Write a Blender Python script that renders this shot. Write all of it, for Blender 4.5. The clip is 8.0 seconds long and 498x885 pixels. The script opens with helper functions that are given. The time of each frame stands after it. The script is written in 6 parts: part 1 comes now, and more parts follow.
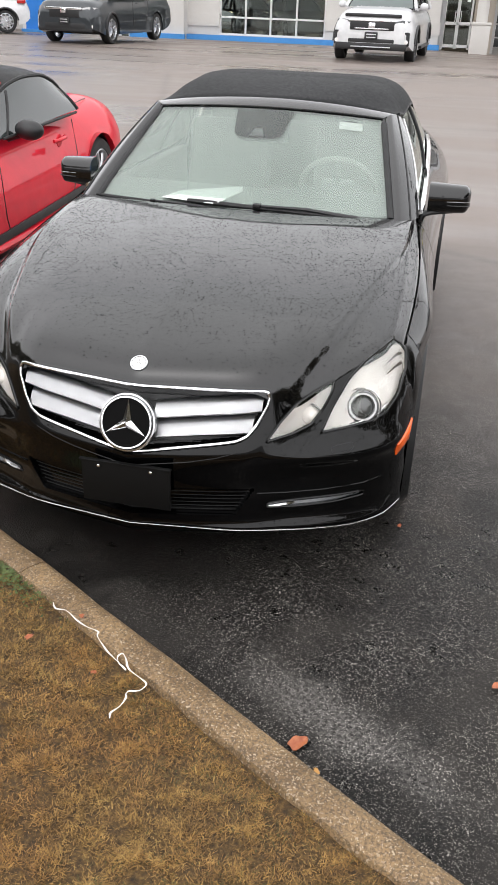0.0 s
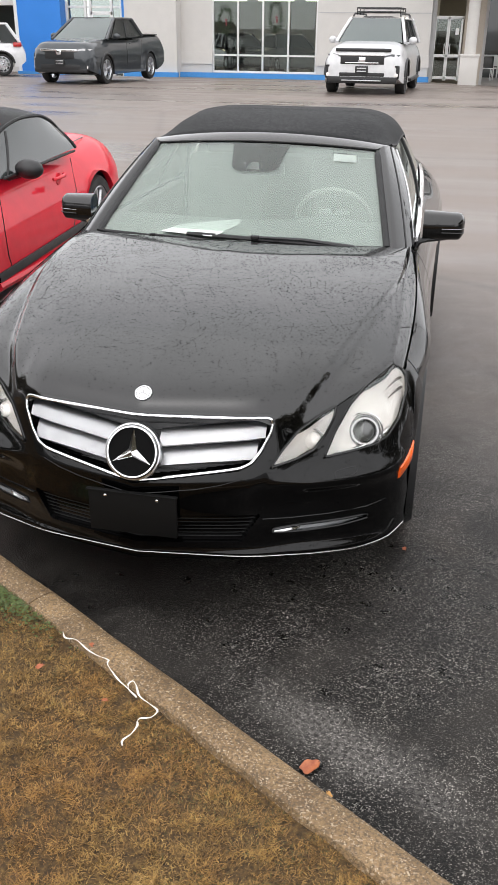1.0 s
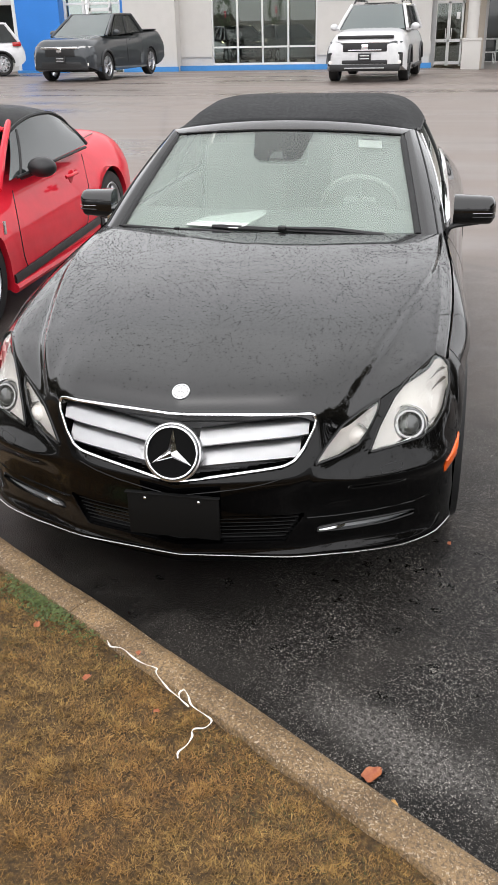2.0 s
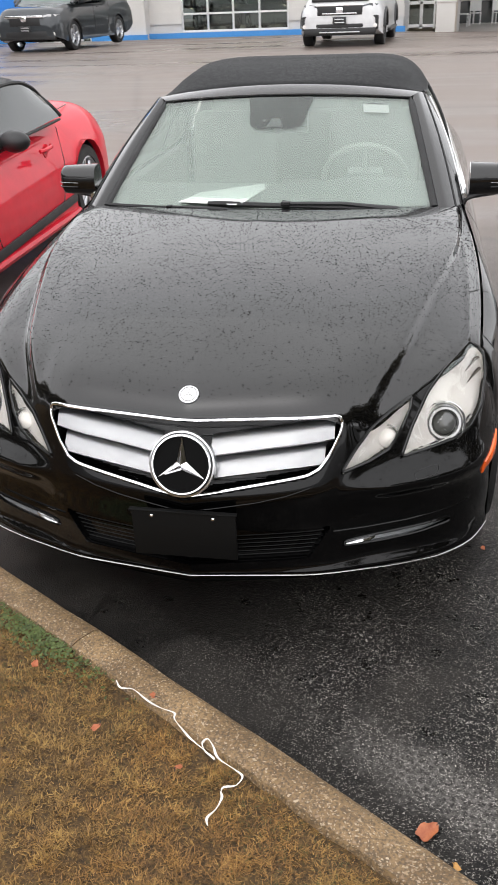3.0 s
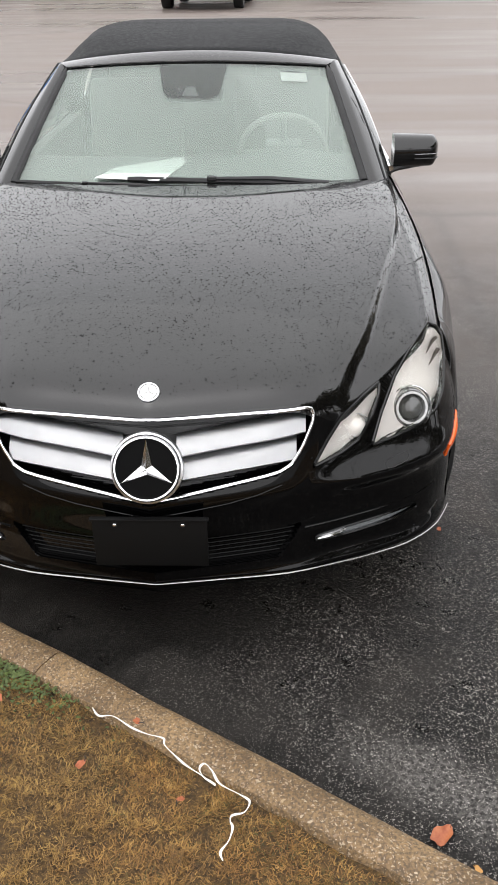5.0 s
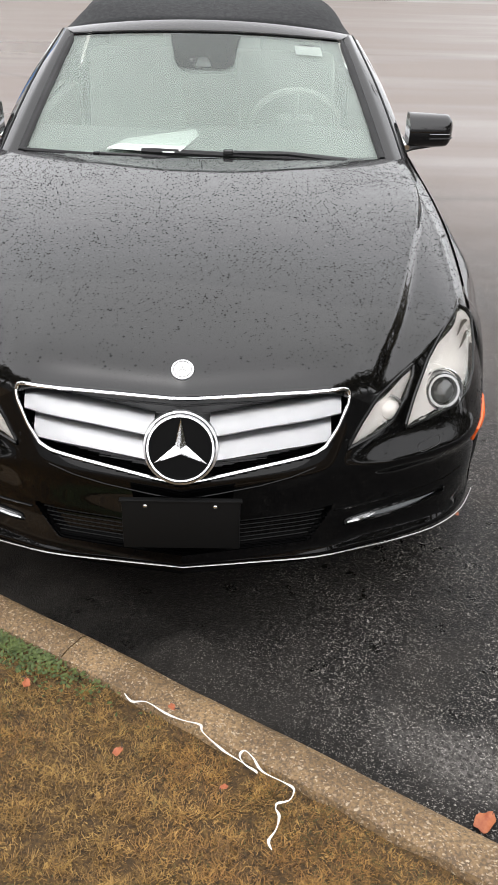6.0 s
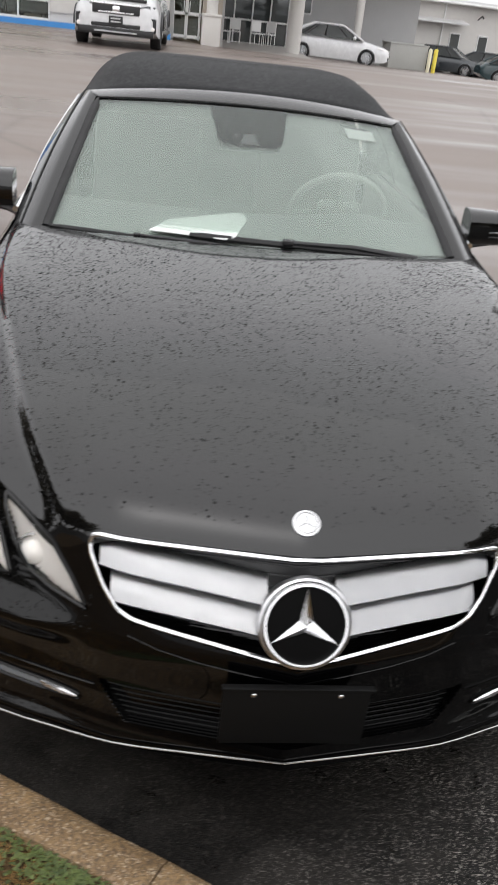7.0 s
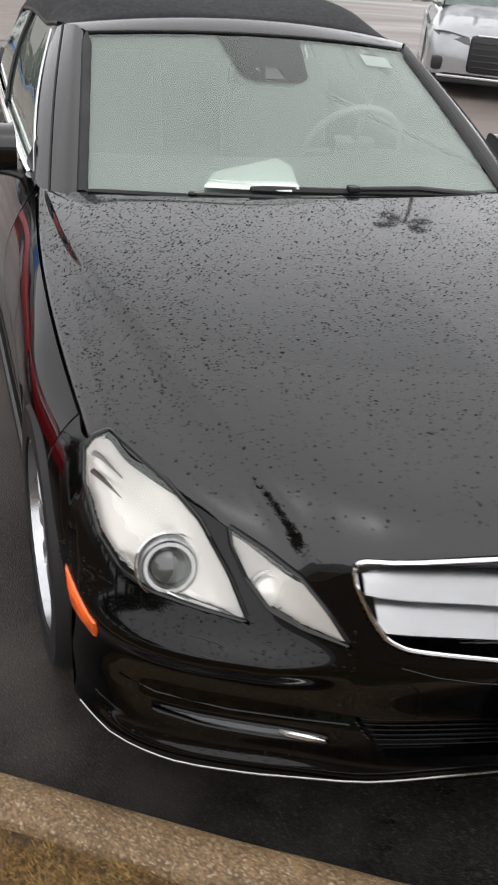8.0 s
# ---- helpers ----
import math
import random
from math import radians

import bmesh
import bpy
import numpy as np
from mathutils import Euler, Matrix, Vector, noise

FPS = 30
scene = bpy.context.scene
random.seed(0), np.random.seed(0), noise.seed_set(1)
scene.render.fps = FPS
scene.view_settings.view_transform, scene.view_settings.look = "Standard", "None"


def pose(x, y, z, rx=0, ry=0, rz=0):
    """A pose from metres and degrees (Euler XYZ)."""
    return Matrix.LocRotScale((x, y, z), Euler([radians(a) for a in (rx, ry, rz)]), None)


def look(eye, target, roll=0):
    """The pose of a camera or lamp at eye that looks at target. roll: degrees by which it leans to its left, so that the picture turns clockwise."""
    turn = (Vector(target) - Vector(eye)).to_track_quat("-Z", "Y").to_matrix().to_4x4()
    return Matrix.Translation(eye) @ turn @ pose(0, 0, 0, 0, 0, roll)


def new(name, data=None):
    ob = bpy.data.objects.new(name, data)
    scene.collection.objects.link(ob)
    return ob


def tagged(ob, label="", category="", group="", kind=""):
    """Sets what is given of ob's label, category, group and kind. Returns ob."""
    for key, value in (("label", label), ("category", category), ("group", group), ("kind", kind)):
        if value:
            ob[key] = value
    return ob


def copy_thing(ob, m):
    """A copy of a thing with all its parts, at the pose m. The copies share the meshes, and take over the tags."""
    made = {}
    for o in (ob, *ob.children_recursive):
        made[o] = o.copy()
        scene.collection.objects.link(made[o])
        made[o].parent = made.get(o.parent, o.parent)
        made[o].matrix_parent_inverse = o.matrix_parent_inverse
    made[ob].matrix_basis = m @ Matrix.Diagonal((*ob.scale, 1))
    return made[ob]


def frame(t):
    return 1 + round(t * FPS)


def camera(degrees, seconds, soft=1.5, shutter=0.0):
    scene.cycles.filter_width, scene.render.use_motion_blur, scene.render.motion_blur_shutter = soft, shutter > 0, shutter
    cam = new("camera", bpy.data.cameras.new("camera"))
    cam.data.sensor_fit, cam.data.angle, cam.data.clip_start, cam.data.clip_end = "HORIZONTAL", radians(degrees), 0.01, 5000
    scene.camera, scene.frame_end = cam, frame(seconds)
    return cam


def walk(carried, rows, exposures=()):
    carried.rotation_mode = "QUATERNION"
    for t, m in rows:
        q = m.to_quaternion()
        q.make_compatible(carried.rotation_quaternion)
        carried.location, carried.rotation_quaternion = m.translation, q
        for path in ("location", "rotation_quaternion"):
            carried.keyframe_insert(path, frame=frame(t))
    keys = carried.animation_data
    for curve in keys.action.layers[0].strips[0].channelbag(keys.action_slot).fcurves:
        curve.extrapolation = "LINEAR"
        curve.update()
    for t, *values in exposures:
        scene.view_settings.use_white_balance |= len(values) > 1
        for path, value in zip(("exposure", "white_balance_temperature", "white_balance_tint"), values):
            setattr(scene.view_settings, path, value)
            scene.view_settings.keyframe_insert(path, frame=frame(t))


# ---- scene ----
cam = camera(32.3, 8.0, soft=1.3, shutter=0.3)
PATH = [
    (0, (0.887, -2.256, 1.792), (0.518, -0.525, 0.86), 2.0),
    (0.5, (0.894, -2.283, 1.8), (0.533, -0.533, 0.901), 2.5),
    (1, (0.886, -2.295, 1.797), (0.506, -0.534, 0.928), 0.6),
    (1.5, (0.812, -2.289, 1.788), (0.407, -0.532, 0.923), -1.3),
    (2, (0.765, -2.236, 1.771), (0.366, -0.486, 0.889), -1.4),
    (2.2, (0.75, -2.165, 1.761), (0.344, -0.419, 0.874), -1.8),
    (3.3, (0.479, -1.9, 1.721), (0.22, -0.171, 0.75), -3.0),
    (3.5, (0.397, -1.88, 1.728), (0.251, -0.15, 0.735), -2.3),
    (4, (0.332, -1.854, 1.742), (0.273, -0.125, 0.74), -0.9),
    (5.5, (0.275, -1.794, 1.716), (0.245, -0.075, 0.695), -0.4),
    (6, (0.124, -1.764, 1.691), (0.166, -0.058, 0.649), 1.7),
    (6.2, (0.072, -1.687, 1.643), (0.148, 0.037, 0.633), 2.7),
    (6.5, (-0.089, -1.495, 1.608), (0.12, 0.283, 0.716), 6.2),
    (6.8, (-0.220, -1.324, 1.627), (0.022, 0.465, 0.766), 6.2),
    (7, (-0.338, -1.265, 1.64), (-0.088, 0.497, 0.727), 6.6),
    (7.2, (-0.497, -1.208, 1.610), (-0.229, 0.536, 0.669), 4.7),
    (7.5, (-0.759, -1.156, 1.645), (-0.354, 0.547, 0.678), 5.3),
    (7.6, (-0.790, -1.132, 1.651), (-0.364, 0.566, 0.683), 4.0),
    (7.8, (-0.923, -0.988, 1.601), (-0.379, 0.667, 0.619), 4.3),
    (8, (-1.047, -0.826, 1.573), (-0.414, 0.776, 0.557), 5.6),
]
SKY, SUN = .15, .5
EXPOSURE = [(0.0, .02), (2.0, -.02), (3.5, 0.0), (4.0, .06), (5.5, .02), (6.0, .10), (6.5, .10), (6.9, -.28), (8.0, -.32)]
walk(cam, [(t, look(eye, target, roll)) for t, eye, target, roll in PATH], EXPOSURE)


# ---- world, sun and sky ----
world = bpy.data.worlds.new("overcast_sky")
scene.world = world
world.use_nodes = True
wn, wl = world.node_tree.nodes, world.node_tree.links
sky = wn.new("ShaderNodeTexSky")
sky.sky_type, sky.sun_disc = "NISHITA", False
sky.sun_elevation, sky.sun_rotation = radians(55), radians(195)
sky.air_density, sky.dust_density, sky.ozone_density = 1.0, 6.0, 1.0
veil = wn.new("ShaderNodeHueSaturation")      # a closed cloud cover takes the blue out of the sky
veil.inputs["Saturation"].default_value = .10
wl.new(sky.outputs[0], veil.inputs["Color"])
deck = wn.new("ShaderNodeMix")                # even white cloud deck over the whole sky
deck.data_type = "RGBA"
deck.inputs[0].default_value = .75
deck.inputs[7].default_value = (15.6, 15.6, 16.0, 1)
wl.new(veil.outputs[0], deck.inputs[6])
wl.new(deck.outputs[2], wn["Background"].inputs[0])
wn["Background"].inputs[1].default_value = SKY
sun_data = bpy.data.lights.new("sun", "SUN")
sun_data.energy, sun_data.angle, sun_data.color = SUN, radians(150), (1.0, .96, .91)
sun = new("sun", sun_data)
sun.matrix_world = look((30 * math.sin(radians(195)) * .7, 30 * math.cos(radians(195)) * .7, 30), (0, 0, 0))


# ---- material helpers ----
class Nodes:
    """A small builder for one procedural material."""

    def __init__(self, name):
        self.mat = bpy.data.materials.new(name)
        self.mat.use_nodes = True
        self.n, self.l = self.mat.node_tree.nodes, self.mat.node_tree.links
        self.bsdf = self.n["Principled BSDF"]
        self.out = self.n["Material Output"]
        self.geo = self.n.new("ShaderNodeTexCoord").outputs["Object"]

    def node(self, kind, **inputs):
        made = self.n.new(kind)
        for key, value in inputs.items():
            self.put(made.inputs[key.replace("_", " ")], value)
        return made

    def put(self, socket, value):
        if isinstance(value, bpy.types.NodeSocket):
            self.l.new(value, socket)
        else:
            socket.default_value = value

    def set(self, **inputs):
        for key, value in inputs.items():
            self.put(self.bsdf.inputs[key.replace("_", " ")], value)
        return self

    def noise(self, scale, detail=4, rough=.6, vector=None):
        made = self.node("ShaderNodeTexNoise", Vector=vector or self.geo, Scale=scale, Detail=detail, Roughness=rough)
        return made.outputs["Fac"]

    def cells(self, scale, feature="F1", out="Distance", vector=None, rnd=1.0):
        made = self.n.new("ShaderNodeTexVoronoi")
        made.feature = feature
        self.put(made.inputs["Vector"], vector or self.geo)
        made.inputs["Scale"].default_value, made.inputs["Randomness"].default_value = scale, rnd
        return made.outputs[out]

    def ramp(self, fac, *stops):
        made = self.n.new("ShaderNodeValToRGB")
        self.put(made.inputs[0], fac)
        el = made.color_ramp.elements
        while len(el) < len(stops):
            el.new(.5)
        for e, (at, c) in zip(el, stops):
            e.position, e.color = at, ((c, c, c, 1) if isinstance(c, (int, float)) else (*c, 1))
        return made.outputs[0]

    def mix(self, fac, a, b, how="MIX"):
        made = self.n.new("ShaderNodeMix")
        made.data_type, made.blend_type = "RGBA", how
        for key, value in ((0, fac), (6, a), (7, b)):
            if isinstance(value, tuple) and len(value) == 3:
                value = (*value, 1)
            self.put(made.inputs[key], value)
        return made.outputs[2]

    def math(self, how, a, b=0.0, c=0.0):
        made = self.n.new("ShaderNodeMath")
        made.operation = how
        for i, v in enumerate((a, b, c)):
            self.put(made.inputs[i], v)
        return made.outputs[0]

    def bump(self, height, strength=.3, distance=.01, coat=False):
        made = self.node("ShaderNodeBump", Height=height, Strength=strength, Distance=distance)
        self.put(self.bsdf.inputs["Normal"], made.outputs[0])
        if coat:
            self.put(self.bsdf.inputs["Coat Normal"], made.outputs[0])
        return made.outputs[0]


def plain(name, colour, rough=.5, metal=0.0, grain=60.0, vary=.12, relief=.05, coat=0.0):
    """A surface with a fine grain and a broad, faint unevenness of colour and gloss."""
    m = Nodes(name)
    fine, broad = m.noise(grain), m.noise(grain * .07, 3)
    shade = m.math("ADD", m.math("MULTIPLY", fine, .5), m.math("MULTIPLY", broad, .5))
    dark, light = tuple(c * (1 - vary) for c in colour), tuple(min(1, c * (1 + vary)) for c in colour)
    m.set(Base_Color=m.ramp(shade, (.3, dark), (.7, light)), Metallic=metal,
          Roughness=m.ramp(broad, (.3, max(.02, rough * .85)), (.7, min(1, rough * 1.15))))
    if coat:
        m.set(Coat_Weight=coat, Coat_Roughness=.04)
    if relief:
        m.bump(fine, relief, .004)
    return m.mat


def paint(name, colour, rough=.35, coat=1.0, metal=0.0, wet=0.0, coat_ior=1.5):
    """Car paint under clear lacquer, with a film of rain on it where wet."""
    m = Nodes(name)
    broad = m.noise(6, 3)
    m.set(Base_Color=m.mix(m.ramp(broad, (.35, 0.0), (.7, 1.0)), tuple(c * .88 for c in colour), colour), Metallic=metal,
          Roughness=rough, Coat_Weight=coat, Coat_Roughness=m.ramp(broad, (.3, .02), (.75, .05)), Specular_IOR_Level=.03)
    m.set(Coat_IOR=1.62 if wet else coat_ior)
    if wet:
        drops = m.ramp(m.cells(95, "SMOOTH_F1"), (.0, 1.0), (.28, 0.0))
        here = m.ramp(m.noise(40, 2), (.47, 0.0), (.56, 1.0))
        m.bump(m.math("MULTIPLY", drops, here), .35 * wet, .002, coat=True)
    return m.mat


def clear_glass(name, tint, mirror, rough=.0):
    """Coated pane: part mirror, part see-through."""
    m = Nodes(name)
    gloss = m.node("ShaderNodeBsdfGlossy", Color=(.90, .95, .91, 1), Roughness=rough)
    see = m.node("ShaderNodeBsdfTransparent", Color=(*tint, 1))
    fres = m.node("ShaderNodeFresnel", IOR=1.5)
    fac = m.math("ADD", m.math("MULTIPLY", fres.outputs[0], 1.0), mirror)
    made = m.n.new("ShaderNodeMixShader")
    m.put(made.inputs[0], fac)
    m.l.new(see.outputs[0], made.inputs[1])
    m.l.new(gloss.outputs[0], made.inputs[2])
    m.l.new(made.outputs[0], m.out.inputs[0])
    return m.mat


def lamp_reflector():
    m = Nodes("lamp_reflector")
    rib = m.noise(25, 2)
    m.set(Base_Color=m.ramp(rib, (.3, (.90, .86, .83)), (.7, (.97, .94, .91))), Metallic=.2, Roughness=m.ramp(rib, (.3, .16), (.7, .26)))
    m.bump(rib, .04, .006)
    return m.mat


def sky_sheen():
    """Grey sky sheen put into a sheet behind a pane, part diffuse, part clear."""
    m = Nodes("sky_sheen_sheet")
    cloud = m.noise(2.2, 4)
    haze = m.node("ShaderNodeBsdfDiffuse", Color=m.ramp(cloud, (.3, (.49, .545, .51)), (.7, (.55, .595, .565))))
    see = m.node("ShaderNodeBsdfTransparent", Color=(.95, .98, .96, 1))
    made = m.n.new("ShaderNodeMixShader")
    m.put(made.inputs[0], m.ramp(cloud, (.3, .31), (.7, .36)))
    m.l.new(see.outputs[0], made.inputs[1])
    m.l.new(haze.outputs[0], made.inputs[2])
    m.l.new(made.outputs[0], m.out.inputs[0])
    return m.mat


# ---- materials ----
M_BLACK = paint("black_paint", (.0009, .0009, .001), .30, coat_ior=1.38)
M_WET_BLACK = paint("wet_black_paint", (.0009, .0009, .001), .30, wet=.5)
M_DROP = Nodes("rain_water").set(Base_Color=(.002, .002, .002, 1), Roughness=.04, IOR=1.33).mat
M_RED = paint("red_paint", (.70, .020, .040), .42, .55)
M_WHITE = paint("white_car_paint", (.68, .68, .69), .35)
M_GREY_CAR = paint("dark_grey_car_paint", (.045, .050, .055), .35, metal=.3)
M_SILVER = paint("silver_car_paint", (.36, .37, .38), .35, metal=.5)
M_DARK_CAR = paint("dark_blue_grey_car_paint", (.03, .034, .04), .35)
M_TEAL_CAR = paint("dark_teal_car_paint", (.016, .034, .038), .35)
M_CHROME = plain("chrome", (.82, .82, .83), .10, 1.0, 30, .03, 0)
M_TRIM = plain("bright_trim", (.46, .455, .44), .22, 1.0, 25, .10, 0)
M_SATIN = plain("satin_chrome", (.66, .66, .67), .30, 1.0, 20, .04, 0)
M_PLASTIC = plain("black_plastic", (.014, .014, .015), .42, 0, 220, .25, .06)
M_GLOSS_BLACK = plain("gloss_black_plastic", (.006, .006, .006), .14, 0, 60, .2, 0)
M_RUBBER = plain("rubber", (.008, .008, .0085), .62, 0, 160, .3, .1)
M_FABRIC = plain("black_roof_cloth", (.0075, .0082, .0092), .85, 0, 900, .14, .35)
M_ROOF = plain("black_vinyl_roof", (.022, .022, .023), .38, 0, 300, .2, .15)
M_ALLOY = plain("wheel_alloy", (.55, .56, .58), .28, .9, 60, .1, .02)
M_ORANGE = plain("orange_marker_lens", (.90, .13, .015), .15, 0, 40, .08, 0, .8)
M_REDLENS = plain("red_lamp_lens", (.45, .01, .01), .12, 0, 40, .08, 0, .8)
M_LAMP = lamp_reflector()
M_REFL = plain("lamp_ring_grey", (.42, .42, .42), .25, .7, 60, .06, 0)
M_FIN = plain("lamp_fin_grey", (.12, .105, .095), .35, .3, 60, .15, 0)
M_COVER = clear_glass("lamp_cover_glass", (.995, .985, .975), .04)
M_SCREEN = clear_glass("windscreen_glass", (.92, .97, .94), .035, .12)
M_SHEEN = sky_sheen()
M_PANE = clear_glass("side_window_glass", (.45, .55, .50), .22, .05)
M_EMBLEM = Nodes("emblem_black").set(Base_Color=(.002, .002, .002, 1), Roughness=.3, Specular_IOR_Level=.05).mat
M_LENS = Nodes("projector_lens").set(Base_Color=(.06, .062, .06, 1), Roughness=.12, Coat_Weight=1.0).mat
# windscreen base paled for reflected sky and the greenish view through it
M_CARSCREEN = Nodes("sky_paled_car_screen").set(Base_Color=(.20, .235, .23, 1), Roughness=.06, Coat_Weight=1.0, Coat_Roughness=.02).mat
M_SMOKED = Nodes("smoked_lamp").set(Base_Color=(.10, .105, .11, 1), Roughness=.2, Coat_Weight=.3).mat
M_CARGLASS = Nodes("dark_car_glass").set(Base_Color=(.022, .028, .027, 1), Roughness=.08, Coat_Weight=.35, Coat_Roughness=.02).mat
M_SEAT = plain("grey_leather", (.38, .38, .36), .55, 0, 120, .15, .12)
M_DASH = plain("dashboard_grey", (.30, .31, .30), .6, 0, 260, .15, .15)
M_PAPER = plain("white_paper", (.86, .87, .86), .7, 0, 40, .03, .02)
M_MATTE = Nodes("matte_black_plastic").set(Base_Color=(.0035, .0035, .0035, 1), Roughness=.5, Specular_IOR_Level=.16).mat
M_PLATE = plain("plate_dark", (.02, .02, .022), .4, 0, 90, .2, .03)
M_STUCCO = plain("white_stucco", (.56, .54, .515), .8, 0, 45, .06, .25)
M_BLUE = plain("blue_panel", (.03, .20, .62), .4, 0, 20, .08, .02)
M_BLUE_KERB = plain("blue_painted_kerb", (.05, .24, .58), .6, 0, 14, .15, .1)
M_FRAME = plain("white_window_frame", (.70, .70, .69), .4, 0, 40, .05, .02)
M_DARKFRAME = plain("bronze_window_frame", (.08, .075, .07), .4, .3, 40, .1, .02)
M_STORE = Nodes("shop_window_glass").set(Base_Color=(.035, .042, .042, 1), Roughness=.05, Coat_Weight=.8).mat
M_SHOPGLASS = clear_glass("showroom_glass", (.62, .66, .64), .04)
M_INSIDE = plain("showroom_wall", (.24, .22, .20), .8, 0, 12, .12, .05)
M_TILE = plain("showroom_floor", (.35, .33, .30), .3, 0, 8, .12, .02)
# wall grey with the shade of recess and canopy put into the colour
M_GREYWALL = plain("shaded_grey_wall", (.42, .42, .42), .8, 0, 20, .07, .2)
M_METALROOF = plain("metal_roof", (.60, .60, .60), .45, .3, 20, .08, .05)
M_YELLOW = plain("yellow_bollard_paint", (.75, .62, .08), .5, 0, 25, .15, .05)
M_BOXGREY = plain("grey_utility_box", (.36, .36, .34), .6, 0, 15, .10, .05)
M_WREATH = plain("wreath_green", (.025, .045, .02), .8, 0, 90, .5, .5)
M_REDBOW = plain("red_ribbon", (.16, .012, .018), .5, 0, 40, .15, .05)
M_TAPE = plain("white_ribbon", (.72, .70, .65), .45, 0, 70, .08, .05)
M_WOODS = plain("dark_foliage", (.14, .125, .085), .8, 0, 6, .4, 0)
M_STEM = plain("dark_stem", (.03, .025, .02), .8, 0, 80, .2, .1)


def asphalt():
    m = Nodes("wet_asphalt")

    uneven = m.node("ShaderNodeMix")
    uneven.data_type, uneven.blend_type = "RGBA", "LINEAR_LIGHT"
    m.put(uneven.inputs[0], .007)
    m.put(uneven.inputs[6], m.geo)
    m.put(uneven.inputs[7], m.node("ShaderNodeTexNoise", Vector=m.geo, Scale=190.0, Detail=3.0).outputs["Color"])
    where = uneven.outputs[2]

    def specks(scale, share, size):
        """Pale stones: some cells of a scatter show a ragged stone in their middle, some paler than others."""
        sep = m.n.new("ShaderNodeSeparateColor")
        m.put(sep.inputs[0], m.cells(scale, "F1", "Color", where))
        there = m.math("MULTIPLY", m.ramp(sep.outputs[0], (1 - share - .01, 0.0), (1 - share + .01, 1.0)), m.ramp(sep.outputs[1], (0.0, .30), (1.0, 1.0)))
        return m.math("MULTIPLY", there, m.ramp(m.cells(scale, vector=where), (size * .5, 1.0), (size, 0.0)))

    patch_, mottle = m.noise(.55, 5, .62), m.noise(9, 4)
    sep = m.n.new("ShaderNodeSeparateXYZ")
    m.put(sep.inputs[0], m.geo)
    # grit lies thick towards the driving lane and thins out in the stalls
    grit = m.ramp(m.math("ADD", sep.outputs[0], m.math("MULTIPLY", m.noise(2.6, 4), .8)), (.35, .10), (1.05, 1.0))
    worn = m.ramp(m.noise(1.1, 5, .68), (.50, 0.0), (.62, 1.0))
    stones = m.cells(210)
    base = m.mix(mottle, (.0022, .0020, .0019), (.0085, .0077, .0070))
    base = m.mix(m.math("MULTIPLY", worn, .6), base, (.036, .032, .028))
    base = m.mix(m.ramp(m.noise(260, 2), (.50, 0.0), (.66, .5)), base, (.030, .027, .024))
    base = m.mix(m.ramp(m.noise(75, 4, .7), (.52, 0.0), (.62, .7)), base, (.028, .025, .022))
    # drier, greyer driving lane; this colour contrast also holds the shade beside the car
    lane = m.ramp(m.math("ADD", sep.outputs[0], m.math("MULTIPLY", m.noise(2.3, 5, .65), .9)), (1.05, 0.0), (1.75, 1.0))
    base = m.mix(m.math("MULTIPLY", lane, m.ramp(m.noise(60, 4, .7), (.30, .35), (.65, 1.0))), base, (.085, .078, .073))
    # older, browner lot behind the stall; its pale colour also holds sky sheen
    wob = m.math("ADD", sep.outputs[1], m.math("MULTIPLY", patch_, 5.0))
    old = m.ramp(m.math("MULTIPLY", wob, .05), (.15, 0.0), (.40, 1.0))
    streak = m.node("ShaderNodeTexNoise", Vector=m.node("ShaderNodeMapping", Vector=m.geo, Scale=(.12, .8, 1)).outputs[0], Scale=1.0, Detail=5).outputs["Fac"]
    pave = m.mix(streak, (.105, .083, .073), (.235, .196, .173))
    pave = m.mix(m.ramp(m.cells(.16, "DISTANCE_TO_EDGE"), (.0, .35), (.012, 0.0)), pave, (.07, .06, .055))
    spots = m.math("MAXIMUM", m.math("MAXIMUM", specks(140, .17, .40), specks(260, .30, .50)), specks(75, .045, .22))
    spots = m.math("MULTIPLY", spots, m.math("MULTIPLY", m.ramp(m.noise(3.2, 4), (.38, .25), (.62, 1.0)), grit))
    moved = m.node("ShaderNodeMapping", Vector=m.geo, Location=(-.80, .49, 0)).outputs[0]
    turned = m.node("ShaderNodeMapping", Vector=moved, Rotation=(0, 0, .51)).outputs[0]
    strip = m.node("ShaderNodeVectorMath", Vector=m.node("ShaderNodeMapping", Vector=turned, Scale=(1.1, 4.2, 0)).outputs[0])
    strip.operation = "LENGTH"
    near = m.math("ADD", strip.outputs["Value"], m.math("MULTIPLY", m.noise(6, 5, .7), .9))
    grey = m.ramp(near, (.60, 1.0), (1.45, 0.0))      # pale worn strip beside the kerb
    base = m.mix(m.math("MULTIPLY", grey, m.ramp(m.noise(80, 4, .75), (.42, .10), (.60, 1.0))), base, (.118, .110, .102))
    base = m.mix(m.math("MULTIPLY", spots, .95), base, (.60, .56, .51))
    base = m.mix(old, base, pave)
    wet = m.ramp(m.math("ADD", m.math("MULTIPLY", worn, .35), mottle), (.3, .24), (.95, .55))
    m.set(Base_Color=base, Roughness=m.mix(old, wet, m.ramp(streak, (.36, .26), (.60, .60))), Specular_IOR_Level=m.mix(old, (.12, .12, .12), (.45, .45, .45)))
    h = m.math("ADD", m.math("MULTIPLY", stones, -.7), m.math("ADD", m.math("MULTIPLY", m.noise(480, 2), .5), m.math("MULTIPLY", spots, .5)))
